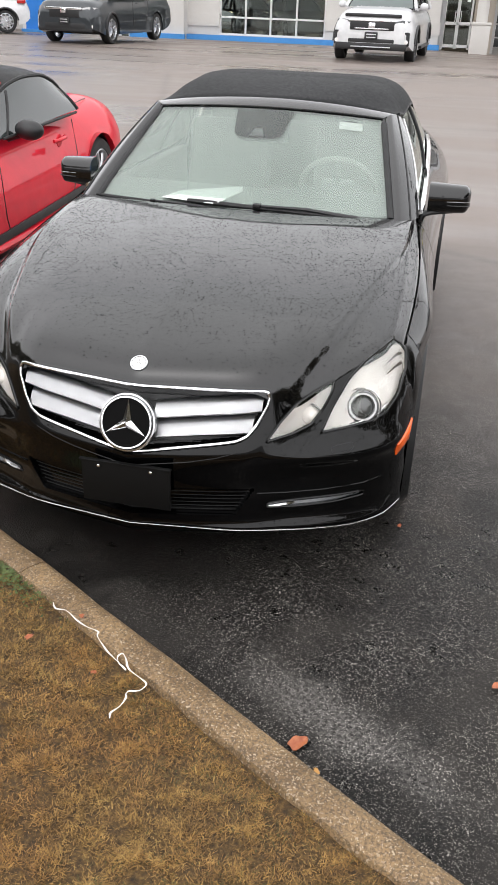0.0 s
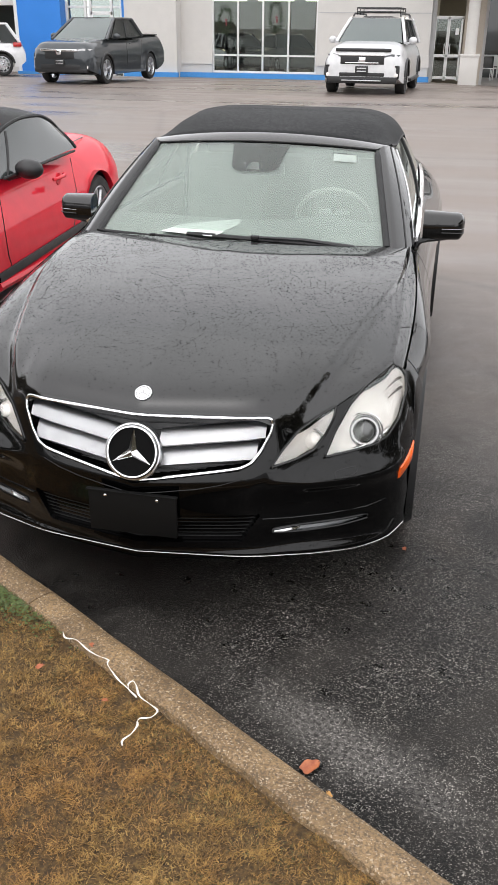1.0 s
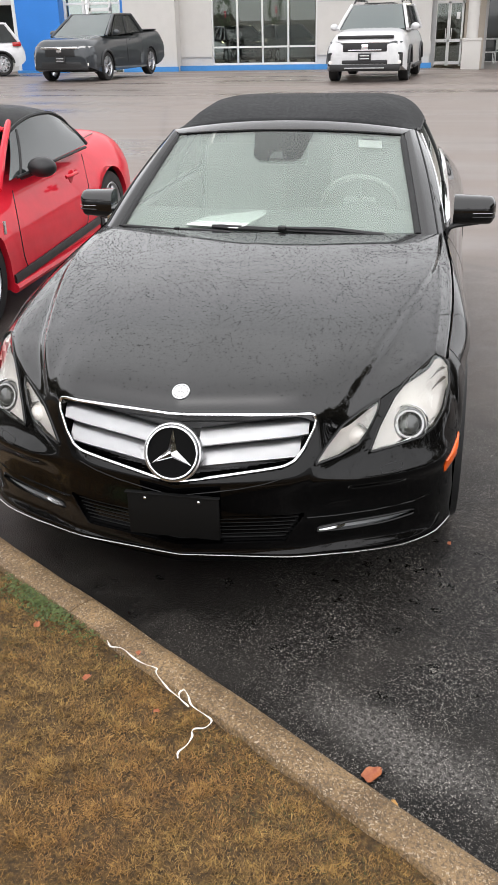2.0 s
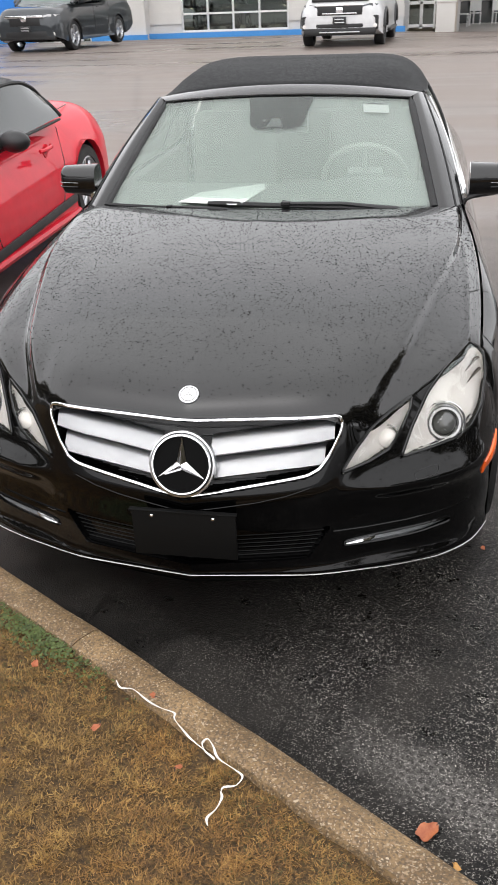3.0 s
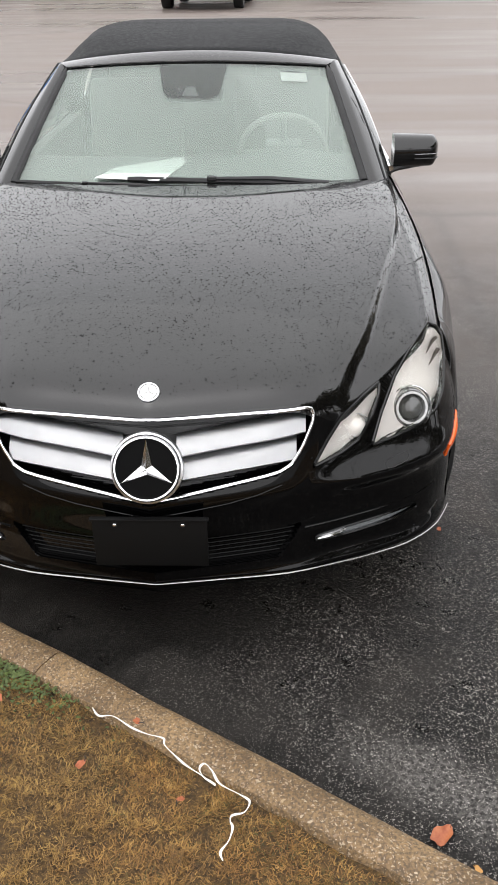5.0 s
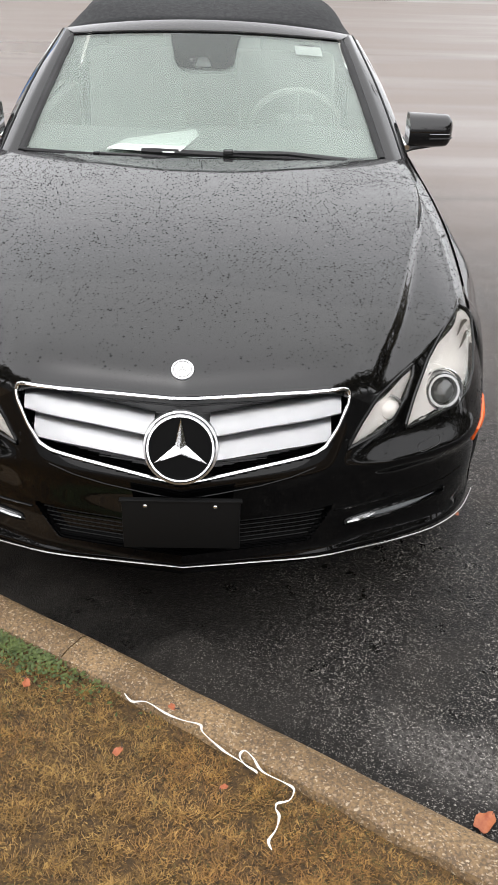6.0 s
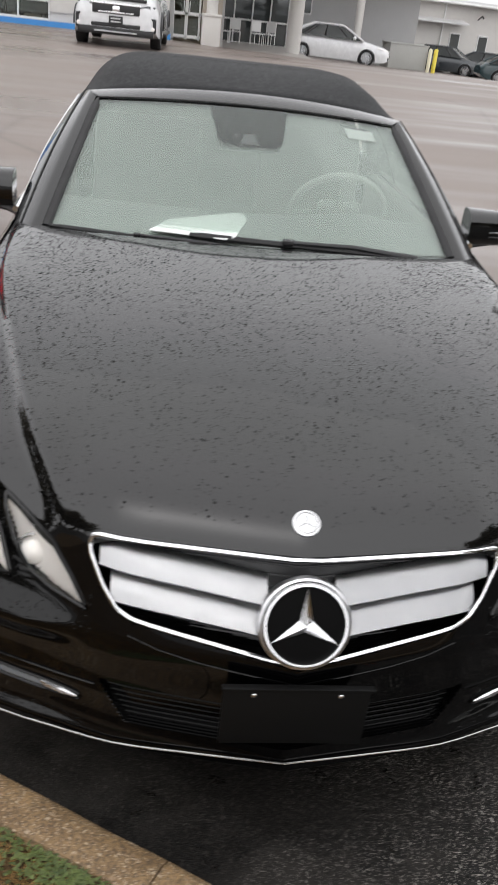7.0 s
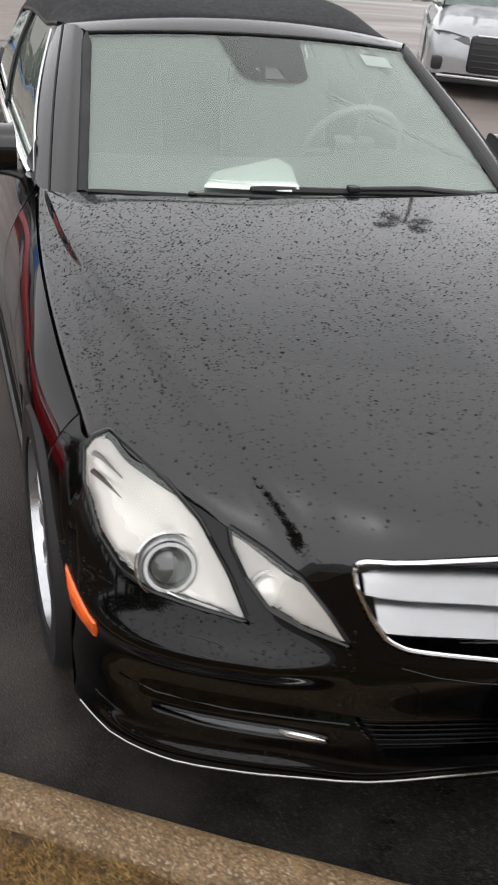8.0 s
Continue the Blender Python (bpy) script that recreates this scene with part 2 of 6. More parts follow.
    m.bump(m.math("MULTIPLY", h, m.math("SUBTRACT", 1.0, m.math("MULTIPLY", old, .85))), .5, .004)
    return m.mat


def concrete():
    m = Nodes("exposed_aggregate_concrete")
    warp = m.node("ShaderNodeTexNoise", Vector=m.geo, Scale=60.0).outputs["Color"]
    where = m.node("ShaderNodeMix")
    where.data_type, where.blend_type = "RGBA", "LINEAR_LIGHT"
    m.put(where.inputs[0], .012)
    m.put(where.inputs[6], m.geo)
    m.put(where.inputs[7], warp)
    base_noise = m.noise(7, 5)
    base = m.mix(m.ramp(base_noise, (.35, 0.0), (.68, 1.0)), (.150, .090, .038), (.320, .205, .098))
    base = m.mix(m.ramp(m.noise(140, 4), (.38, .75), (.60, 0.0)), base, (.050, .035, .021))
    height = m.noise(240, 3)
    for scale, share, size in ((62, .80, .30), (105, .66, .38), (180, .60, .42)):
        sep = m.n.new("ShaderNodeSeparateColor")
        m.put(sep.inputs[0], m.cells(scale, "F1", "Color", where.outputs[2]))
        peb = m.math("MULTIPLY", m.ramp(sep.outputs[1], (share, 0.0), (share + .02, 1.0)), m.ramp(m.cells(scale, vector=where.outputs[2]), (size * .75, 1.0), (size, 0.0)))
        tone = m.ramp(sep.outputs[0], (.0, (.42, .31, .19)), (.35, (.24, .16, .10)), (.7, (.52, .42, .30)), (1.0, (.32, .24, .16)))
        base = m.mix(m.math("MULTIPLY", peb, .8), base, tone)
        height = m.math("ADD", height, m.math("MULTIPLY", peb, .6))
    m.set(Base_Color=base, Roughness=.6)
    m.bump(height, .7, .004)
    return m.mat


def turf_soil():
    m = Nodes("thatch_soil")
    n = m.noise(75, 5)
    m.set(Base_Color=m.ramp(n, (.3, (.020, .011, .004)), (.55, (.085, .047, .013)), (.75, (.19, .112, .032))), Roughness=.9)
    m.bump(n, .9, .02)
    return m.mat


def blades(name, *stops):
    m = Nodes(name)
    rnd = m.n.new("ShaderNodeNewGeometry").outputs["Random Per Island"]
    mound, tuft = m.noise(5, 3), m.ramp(m.noise(24, 3), (.32, 0.0), (.68, 1.0))
    tone = m.math("ADD", m.math("MULTIPLY", rnd, .46), m.math("ADD", m.math("MULTIPLY", mound, .30), m.math("MULTIPLY", tuft, .26)))
    rust = m.ramp(m.noise(3.4, 4), (.42, 0.0), (.64, .55))
    m.set(Base_Color=m.mix(rust, m.ramp(tone, *stops), (.96, .74, .58), "MULTIPLY"), Roughness=.65)
    return m.mat


def dead_leaf(name, a, b):
    m = Nodes(name)
    m.set(Base_Color=m.ramp(m.noise(45, 5), (.3, a), (.7, b)), Roughness=.5)
    m.bump(m.noise(90, 3), .5, .003)
    return m.mat


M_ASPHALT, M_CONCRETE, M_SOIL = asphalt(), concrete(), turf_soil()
M_STRAW = blades("dormant_turf", (.12, (.036, .020, .006)), (.38, (.120, .065, .015)), (.60, (.245, .140, .034)), (.80, (.37, .230, .066)), (.97, (.53, .38, .16)))
M_GREEN = blades("green_turf", (.2, (.030, .038, .010)), (.6, (.075, .085, .022)), (.9, (.17, .14, .045)))
M_WEED = blades("clover_green", (.2, (.030, .048, .010)), (.8, (.095, .125, .028)))
M_LEAF = dead_leaf("orange_dead_leaf", (.26, .060, .022), (.46, .155, .060))
M_LEAF2 = dead_leaf("yellow_dead_leaf", (.45, .22, .05), (.60, .33, .09))


# ---- mesh helpers ----
def thing(name, label, category, place=None, group="", kind=""):
    ob = new(name)
    ob.empty_display_size = .1
    if place is not None:
        ob.matrix_world = place
    return tagged(ob, label, category, group, kind)


def link_mesh(name, bm, material, parent=None, label="", smooth=35.0):
    bmesh.ops.recalc_face_normals(bm, faces=bm.faces)
    if smooth:
        for f in bm.faces:
            f.smooth = True
        for e in bm.edges:
            if len(e.link_faces) == 2 and e.calc_face_angle(0) > radians(smooth):
                e.smooth = False
    data = bpy.data.meshes.new(name)
    bm.to_mesh(data)
    bm.free()
    data.materials.append(material)
    ob = new(name, data)
    if parent is not None:
        ob.parent = parent
    if label:
        tagged(ob, label)
    return ob


def part(name, bm, material, parent, label="", smooth=35.0):
    return link_mesh(name, bm, material, parent, label, smooth)


def single(name, bm, material, label, category="", group="", kind="", smooth=35.0):
    return tagged(link_mesh(name, bm, material, None, "", smooth), label, category, group, kind)


def box(size, at=(0, 0, 0), bevel=.0, bm=None, turn=None):
    bm = bm or bmesh.new()
    m = Matrix.Translation(at) @ (turn or Matrix()) @ Matrix.Diagonal((*size, 1))
    made = bmesh.ops.create_cube(bm, size=1, matrix=m)
    if bevel:
        edges = list({e for v in made["verts"] for e in v.link_edges})
        bmesh.ops.bevel(bm, geom=edges, offset=bevel, segments=2, affect="EDGES", profile=.6)
    return bm


def patch(f, us, vs, bm=None, mirror=False, thick=0.0):
    """A sheet f(u, v); mirrored in x if asked; given depth if thick."""
    bm = bm or bmesh.new()
    for sign in ((1, -1) if mirror else (1,)):
        grid = [[bm.verts.new((p[0] * sign, p[1], p[2])) for p in (f(u, v) for v in vs)] for u in us]
        faces = []
        for a, b in zip(grid, grid[1:]):
            for p, q, r, s in zip(a, b, b[1:], a[1:]):
                if len({tuple(round(c, 5) for c in w.co) for w in (p, q, r, s)}) >= 3:
                    faces.append(bm.faces.new((p, q, r, s) if sign > 0 else (s, r, q, p)))
        if thick:
            bmesh.ops.solidify(bm, geom=faces, thickness=thick)
    if mirror:
        bmesh.ops.remove_doubles(bm, verts=[v for v in bm.verts if abs(v.co.x) < 1e-4], dist=1e-4)
    return bm


def tube(points, radius, bm=None, sides=8, closed=False, flat=1.0, up=(0, 0, 1)):
    """A round or flattened bar along points; radius may be a list."""
    bm = bm or bmesh.new()
    pts = [Vector(p) for p in points]
    n = len(pts)
    rings = []
    for i, p in enumerate(pts):
        a = pts[(i - 1) % n] if closed or i else p
        b = pts[(i + 1) % n] if closed or i < n - 1 else p
        d = (b - a).normalized()
        side = d.cross(Vector(up))
        side = side.normalized() if side.length > 1e-5 else d.orthogonal().normalized()
        top = side.cross(d).normalized()
        r = radius[i] if isinstance(radius, (list, tuple)) else radius
        rings.append([bm.verts.new(p + side * (r * math.cos(2 * math.pi * k / sides)) + top * (r * flat * math.sin(2 * math.pi * k / sides))) for k in range(sides)])
    for i in range(n if closed else n - 1):
        a, b = rings[i], rings[(i + 1) % n]
        for k in range(sides):
            bm.faces.new((a[k], a[(k + 1) % sides], b[(k + 1) % sides], b[k]))
    if not closed:
        bm.faces.new(rings[0][::-1])
        bm.faces.new(rings[-1])
    return bm


def lathe(profile, bm=None, m=None, seg=32, close=False):
    """Turns a profile of (radius, height along x) about the x axis."""
    bm = bm or bmesh.new()
    m = m or Matrix()
    rings = [[bm.verts.new(m @ Vector((h, r * math.cos(2 * math.pi * k / seg), r * math.sin(2 * math.pi * k / seg)))) for k in range(seg)] for r, h in profile]
    pairs = list(zip(rings, rings[1:])) + ([(rings[-1], rings[0])] if close else [])
    for a, b in pairs:
        for k in range(seg):
            bm.faces.new((a[k], a[(k + 1) % seg], b[(k + 1) % seg], b[k]))
    if not close:
        bm.faces.new(rings[0][::-1])
        bm.faces.new(rings[-1])
    return bm


def slab(outline, depth, bm=None):
    """A polygon of 3D points given thickness along depth (a vector)."""
    bm = bm or bmesh.new()
    top = [bm.verts.new(p) for p in outline]
    low = [bm.verts.new(Vector(p) + Vector(depth)) for p in outline]
    bm.faces.new(top)
    bm.faces.new(low[::-1])
    for i in range(len(top)):
        j = (i + 1) % len(top)
        bm.faces.new((top[i], low[i], low[j], top[j]))
    return bm


def pair(name, f, us, vs, material, parent, label="", smooth=35.0):
    """The same sheet on both sides of a car, as two parts."""
    made = []
    for sign in (1, -1):
        made.append(part(name, patch(lambda u, v: (lambda p: (sign * p[0], p[1], p[2]))(f(u, v)), us, vs), material, parent, label, smooth))
    return made


def inside(x, z, poly):
    hit = False
    for (x1, z1), (x2, z2) in zip(poly, poly[1:] + poly[:1]):
        if (z1 > z) != (z2 > z) and x < (x2 - x1) * (z - z1) / (z2 - z1) + x1:
            hit = not hit
    return hit


def rounded(poly, steps=4, pull=.25):
    """Cuts the corners of a closed outline round."""
    out = []
    for i, p in enumerate(poly):
        a, b = poly[i - 1], poly[(i + 1) % len(poly)]
        p0 = tuple(q + (w - q) * pull for q, w in zip(p, a))
        p1 = tuple(q + (w - q) * pull for q, w in zip(p, b))
        for k in range(steps + 1):
            t = k / steps
            out.append(tuple((1 - t) ** 2 * c0 + 2 * t * (1 - t) * c + t * t * c1 for c0, c, c1 in zip(p0, p, p1)))
    return out


def span(a, b, n):
    return [a + (b - a) * i / n for i in range(n + 1)]


def smooth_curve(xs, ys):
    """Piecewise cubic through the knots, monotone between them."""
    xs, ys = np.array(xs, float), np.array(ys, float)
    h = np.diff(xs)
    d = np.diff(ys) / h
    m = np.zeros(len(xs))
    m[0], m[-1] = d[0], d[-1]
    for i in range(1, len(xs) - 1):
        if d[i - 1] * d[i] > 0:
            w1, w2 = 2 * h[i] + h[i - 1], h[i] + 2 * h[i - 1]
            m[i] = (w1 + w2) / (w1 / d[i - 1] + w2 / d[i])

    def at(x):
        x = min(max(float(x), xs[0]), xs[-1])
        i = min(int(np.searchsorted(xs, x, side="right")) - 1, len(xs) - 2)
        s = (x - xs[i]) / h[i]
        return float(ys[i] * (1 + 2 * s) * (1 - s) ** 2 + m[i] * h[i] * s * (1 - s) ** 2
                     + ys[i + 1] * s * s * (3 - 2 * s) + m[i + 1] * h[i] * s * s * (s - 1))

    return at


# Half plan of the bumper from the nose (s = 0) to the front wheel arch (s = 1)
S_KNOT = (0, .14, .26, .31, .37, .45, .53, .61, .69, .77, .88, 1)
plan_x = smooth_curve(S_KNOT, (0, .20, .37, .435, .50, .60, .70, .78, .835, .868, .888, .897))
plan_y = smooth_curve(S_KNOT, (.026, .068, .112, .141, .173, .217, .268, .328, .400, .475, .56, .66))
lean_y = smooth_curve(S_KNOT, (.47, .40, .31, .29, .34, .45, .48, .50, .45, .36, .15, 0))
lean_x = smooth_curve(S_KNOT, (0, 0, 0, .05, .15, .35, .75, 1.0, 1.15, 1.2, 1.05, 0.95))
nose_top = smooth_curve(S_KNOT, (.668, .667, .664, .640, .607, .652, .688, .705, .716, .730, .718, .735))


def tuck(z):
    """The bumper face draws in below its shoulder and comes out again to the lip."""
    a, b = min(1.0, max(0.0, (.46 - z) / .12)), min(1.0, max(0.0, (z - .20) / .15))
    return .010 * a * a * (3 - 2 * a) * b * b * (3 - 2 * b)


def nose(s, z):
    """A point of the front skin."""
    q = .5 * (z - .46 + math.hypot(z - .46, .014))
    low = max(0.0, .30 - z)
    p = 2 + 2.2 * min(1.0, max(0.0, (s - .82) / .18))
    lamps = min(1.0, max(0.0, (s - .30) / .12)) * min(1.0, max(0.0, (1.0 - s) / .2))
    shoulder = .024 * lamps * math.exp(-((z - .448) / .036) ** 2)             # rounded shelf under the lamps
    sill = (.006 + .014 * min(1.0, s / .40)) * math.exp(-((z - .178) / .024) ** 2)   # ledge above the lip
    return (plan_x(s) - lean_x(s) * .0729 * (q / .27) ** p, plan_y(s) + lean_y(s) * q + .10 * low + tuck(z) - shoulder - sill, z)


# Bonnet: front edge on the nose, rear edge under the windscreen
def bonnet_front(u):
    s = u
    return nose(s, nose_top(s))


plain_top = smooth_curve(S_KNOT, (.668, .667, .666, .667, .670, .678, .690, .705, .716, .730, .718, .735))
rear_y = smooth_curve((0, .3, .55, .7, .78), (1.412, 1.428, 1.475, 1.548, 1.625))
rear_z = smooth_curve((0, .3, .55, .7, .78), (.950, .948, .942, .934, .927))
EDGE_S = .86
crease_u = smooth_curve((0, .05, .11, .214, .43, .605, .80, 1), (.395, .440, .492, .545, .660, .765, .86, .94))


def bonnet(u, v):
    """u: 0 at the middle, 1 at the shut line with the wing; v: 0 at the grille, 1 at the screen."""
    s = u * EDGE_S
    fx, fy, fz = bonnet_front(s)
    rx = .779 * (fx / bonnet_front(EDGE_S)[0])
    ry, rz = rear_y(rx), rear_z(rx)
    x = fx + (rx - fx) * v + .030 * 4 * v * (1 - v) * u ** 3
    y = fy + (ry - fy) * v
    fz = plain_top(s) + (fz - plain_top(s)) * math.exp(-v / .07)   # the dip at the lamps dies out soon
    z = fz + (rz - fz) * v
    bulge = .052 * (1 - u ** 2.5) + .010
    z += bulge * (4 * v * (1 - v)) * (1.35 - .7 * v)
    z += .020 * (1 - math.exp(-v / .045)) * (1 - v) * (1 - u ** 4)
    z += .028 * (1 - math.exp(-v / .022)) * math.exp(-v / .16) * (1 - u ** 4)     # the rolled front edge over the grille
    d = u - crease_u(v)                      # crease from the grille corner to the screen pillar
    fall = (.021 + .019 * math.exp(-(v / .17) ** 2)) * (1 - math.exp(-v / .03)) * (1 - v ** 8)
    if d < 0:                                # the raised middle ends in a soft step, with a shallow trough outside it
        z += .5 * fall * math.exp(-(d / .30) ** 2)
    else:
        z += fall * (.5 - (1 - math.exp(-(d / .034) ** 2))) * math.exp(-(d / .26) ** 2)
    return (x, y, z)


# ---- ground ----
def ease(t):
    t = min(1.0, max(0.0, t))
    return t * t * (3 - 2 * t)


def lot(x, y):
    """Height of the car park: a broad, low crown before the building, falling away to its far side."""
    z = .29 * ease((y - 3.2) / 15) - .18 * ease((y - 23) / 8) - .032 * max(0.0, min(y, 70) - 31)
    return z - .03 * max(0.0, min(x, 25.0)) * ease((y - 24) / 10)


def build_ground():
    xs = sorted(set([-1500, -400, -120, -60] + [-40 + i for i in range(0, 81)] + [60, 120, 400, 1500]))
    ys = sorted(set([-1500, -400, -120, -40, -15, -6] + [-3 + i * .75 for i in range(0, 90)] + [70, 90, 140, 400, 1500]))
    bm = bmesh.new()
    rows = [[bm.verts.new((x, y, lot(x, y))) for y in ys] for x in xs]
    for a, b in zip(rows, rows[1:]):
        for p, q, r, s in zip(a, b, b[1:], a[1:]):
            bm.faces.new((p, q, r, s))
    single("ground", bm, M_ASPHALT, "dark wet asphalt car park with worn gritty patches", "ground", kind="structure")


build_ground()

# Outer edge of the kerb, from left to right; the grass lies on its near side.
kerb_y = smooth_curve((-6, -3, -1.7, -1.033, -.642, -.337, -.198, .065, .284, .542, .965, 1.6, 3.0, 6.0), (3.4, 1.58, .79, .39, .135, -.05, -.132, -.300, -.432, -.596, -.86, -1.24, -2.07, -3.8))


def kerb_point(x, off, z):
    e = .01
    d = Vector((1, (kerb_y(x + e) - kerb_y(x - e)) / (2 * e), 0)).normalized()
    n = Vector((d.y, -d.x, 0))       # towards the grass
    if n.y > 0:
        n = -n
    return (x + n.x * off, kerb_y(x) + n.y * off, z)


KERB_H, KERB_W = .105, .118


def build_kerb():
    prof = [(-.004, -.05), (.0, .02), (.004, .075), (.014, .094), (.032, .103), (.06, .106), (.09, .105), (.112, .101), (.120, .086), (.121, -.05)]
    joints = [-5.9, -4.1, -2.1, -.235, 1.85, 3.95, 5.9]
    for a, b in zip(joints, joints[1:]):
        def f(u, v):
            x = a + .0015 + (b - a - .003) * u
            o, z = prof[int(round(v * (len(prof) - 1)))]
            jit = .0035 * noise.noise(Vector((x * 9, o * 40, 3)))
            px, py, pz = kerb_point(x, o + jit * (1 if z > .02 else 0), z + (.6 * jit if z > .05 else 0))
            return (px, py, pz)
        bm = patch(f, span(0, 1, 70), span(0, 1, len(prof) - 1))
        for end in (0, 1):
            bm.faces.new([bm.verts.new(f(end, v)) for v in span(0, 1, len(prof) - 1)])
        single("kerb", bm, M_CONCRETE, "weathered tan kerb of exposed pebble concrete edging the grass", "kerb", "kerb stones", kind="structure")


build_kerb()


def turf_z(x, y, off):
    return .085 + .03 * ease(off / .35) + .020 * noise.noise(Vector((x * 3.1, y * 3.1, 0))) * ease(off / .15) + .013 * noise.noise(Vector((x * 15, y * 15, 4)))


def build_turf():
    def f(u, v):
        x = -5.9 + 11.8 * u
        off = KERB_W - .006 + 4.5 * v ** 1.6
        px, py, _ = kerb_point(x, off, 0)
        return (px, py, turf_z(px, py, off - KERB_W))
    single("lawn", patch(f, span(0, 1, 220), span(0, 1, 60)), M_SOIL, "brown thatch and soil of a dormant lawn", "lawn", kind="structure")

    rng = np.random.default_rng(7)

    def scatter(name, count, pick, length, width, material, label, lie):
        verts, faces = [], []
        for _ in range(count):
            spot = pick(rng)
            if spot is None:
                continue
            x, y, z, off = spot
            a = rng.uniform(0, 2 * math.pi)
            l = rng.uniform(*length) * (.6 + .4 * min(1, off / .06))
            w = rng.uniform(*width)
            tip = rng.uniform(*lie)
            d, s = np.array([math.cos(a), math.sin(a)]), np.array([-math.sin(a), math.cos(a)])
            bend = rng.uniform(-.55, .55)
            b = len(verts)
            for t, ww in ((0, 1), (.55, .8), (1, .12)):
                reach = l * t * math.sin(tip) * (1 + .25 * t)
                rise = l * t * math.cos(tip) * (1 - .35 * t)
                side = s * (bend * l * t * t * .5)
                c = np.array([x, y]) + d * reach + side
                for sg in (-1, 1):
                    q = c + s * (sg * w * ww * .5)
                    verts.append((q[0], q[1], z + rise))
            faces += [(b, b + 1, b + 3, b + 2), (b + 2, b + 3, b + 5, b + 4)]
        data = bpy.data.meshes.new(name)
        data.from_pydata(verts, [], faces)
        data.materials.append(material)
        tagged(new(name, data), label, "grass", kind="stuff")

    def field(rng):
        x = rng.uniform(-1.7, 1.25)
        off = KERB_W - .012 + 1.15 * rng.uniform(0, 1) ** 1.1
        px, py, _ = kerb_point(x, off, 0)
        return (px, py, turf_z(px, py, off - KERB_W) - .004, off - KERB_W)

    def around(rng):
        x = rng.uniform(-5.8, 5.8)
        off = KERB_W - .012 + 4.4 * rng.uniform(0, 1)
        px, py, _ = kerb_point(x, off, 0)
        return (px, py, turf_z(px, py, off - KERB_W) - .004, off - KERB_W) if not (-1.7 < x < 1.25 and off < 1.2) else None

    def clumped(rng):
        s = field(rng)
        return s if noise.noise(Vector((s[0] * 19, s[1] * 19, 1))) > rng.uniform(-.45, .30) else None

    def greens(rng):
        s = field(rng)
        edge = math.exp(-s[3] / .10)
        return s if noise.noise(Vector((s[0] * 4, s[1] * 4, 9))) + .75 * edge > rng.uniform(-.02, .70) else None

    def weeds(rng):
        x = rng.normal(-.33, .10)
        px, py, _ = kerb_point(x, KERB_W + abs(rng.normal(.015, .035)), 0)
        return (px, py, .098, .05)

    scatter("dormant_grass", 260000, field, (.009, .024), (.0015, .0031), M_STRAW, "matted straw-brown dormant lawn grass", (.55, 1.45))
    scatter("dormant_tuft", 170000, clumped, (.011, .028), (.0011, .0023), M_STRAW, "upright tufts of dry brown grass", (.15, 1.0))
    scatter("green_grass", 70000, greens, (.010, .024), (.0009, .0017), M_GREEN, "sparse green grass growing through the dry lawn", (.2, 1.2))
    scatter("dormant_grass", 70000, around, (.02, .05), (.002, .005), M_STRAW, "matted straw-brown lawn grass round about", (.4, 1.4))
    scatter("clover", 900, weeds, (.006, .013), (.004, .009), M_WEED, "small green weeds beside the kerb", (.7, 1.5))


build_turf()


def build_ribbon():
    pts = [(-.119, -.330), (-.098, -.357), (-.063, -.358), (-.019, -.385), (.024, -.406), (.064, -.423), (.071, -.445), (.106, -.480), (.136, -.506), (.193, -.543),
           (.169, -.529), (.155, -.504), (.166, -.494), (.185, -.516), (.203, -.545), (.248, -.571), (.270, -.590), (.260, -.615), (.234, -.623), (.230, -.640),
           (.236, -.658), (.229, -.684), (.213, -.708), (.219, -.730)]

    def at(t):
        k = t * (len(pts) - 1)
        i = min(int(k), len(pts) - 2)
        p0, p1, p2, p3 = (pts[min(max(j, 0), len(pts) - 1)] for j in (i - 1, i, i + 1, i + 2))
        s = k - i
        return tuple(.5 * (2 * b + (c - a) * s + (2 * a - 5 * b + 4 * c - d) * s * s + (3 * b - a - 3 * c + d) * s ** 3) for a, b, c, d in zip(p0, p1, p2, p3))
    line = []
    for t in span(0, 1, 150):
        x, y = at(t)
        z = .113 + .005 * math.sin(t * 31) * math.sin(t * 9) - .010 * math.exp(-((t - .39) / .02) ** 2)
        line.append((x, y, z))
    wide = [.0030 * (.35 + .65 * math.sin(i * .23) ** 2) for i in range(len(line))]
    single("ribbon", tube(line, wide, sides=6, flat=.22), M_TAPE, "loose white ribbon lying curled along kerb and grass", "ribbon")


build_ribbon()


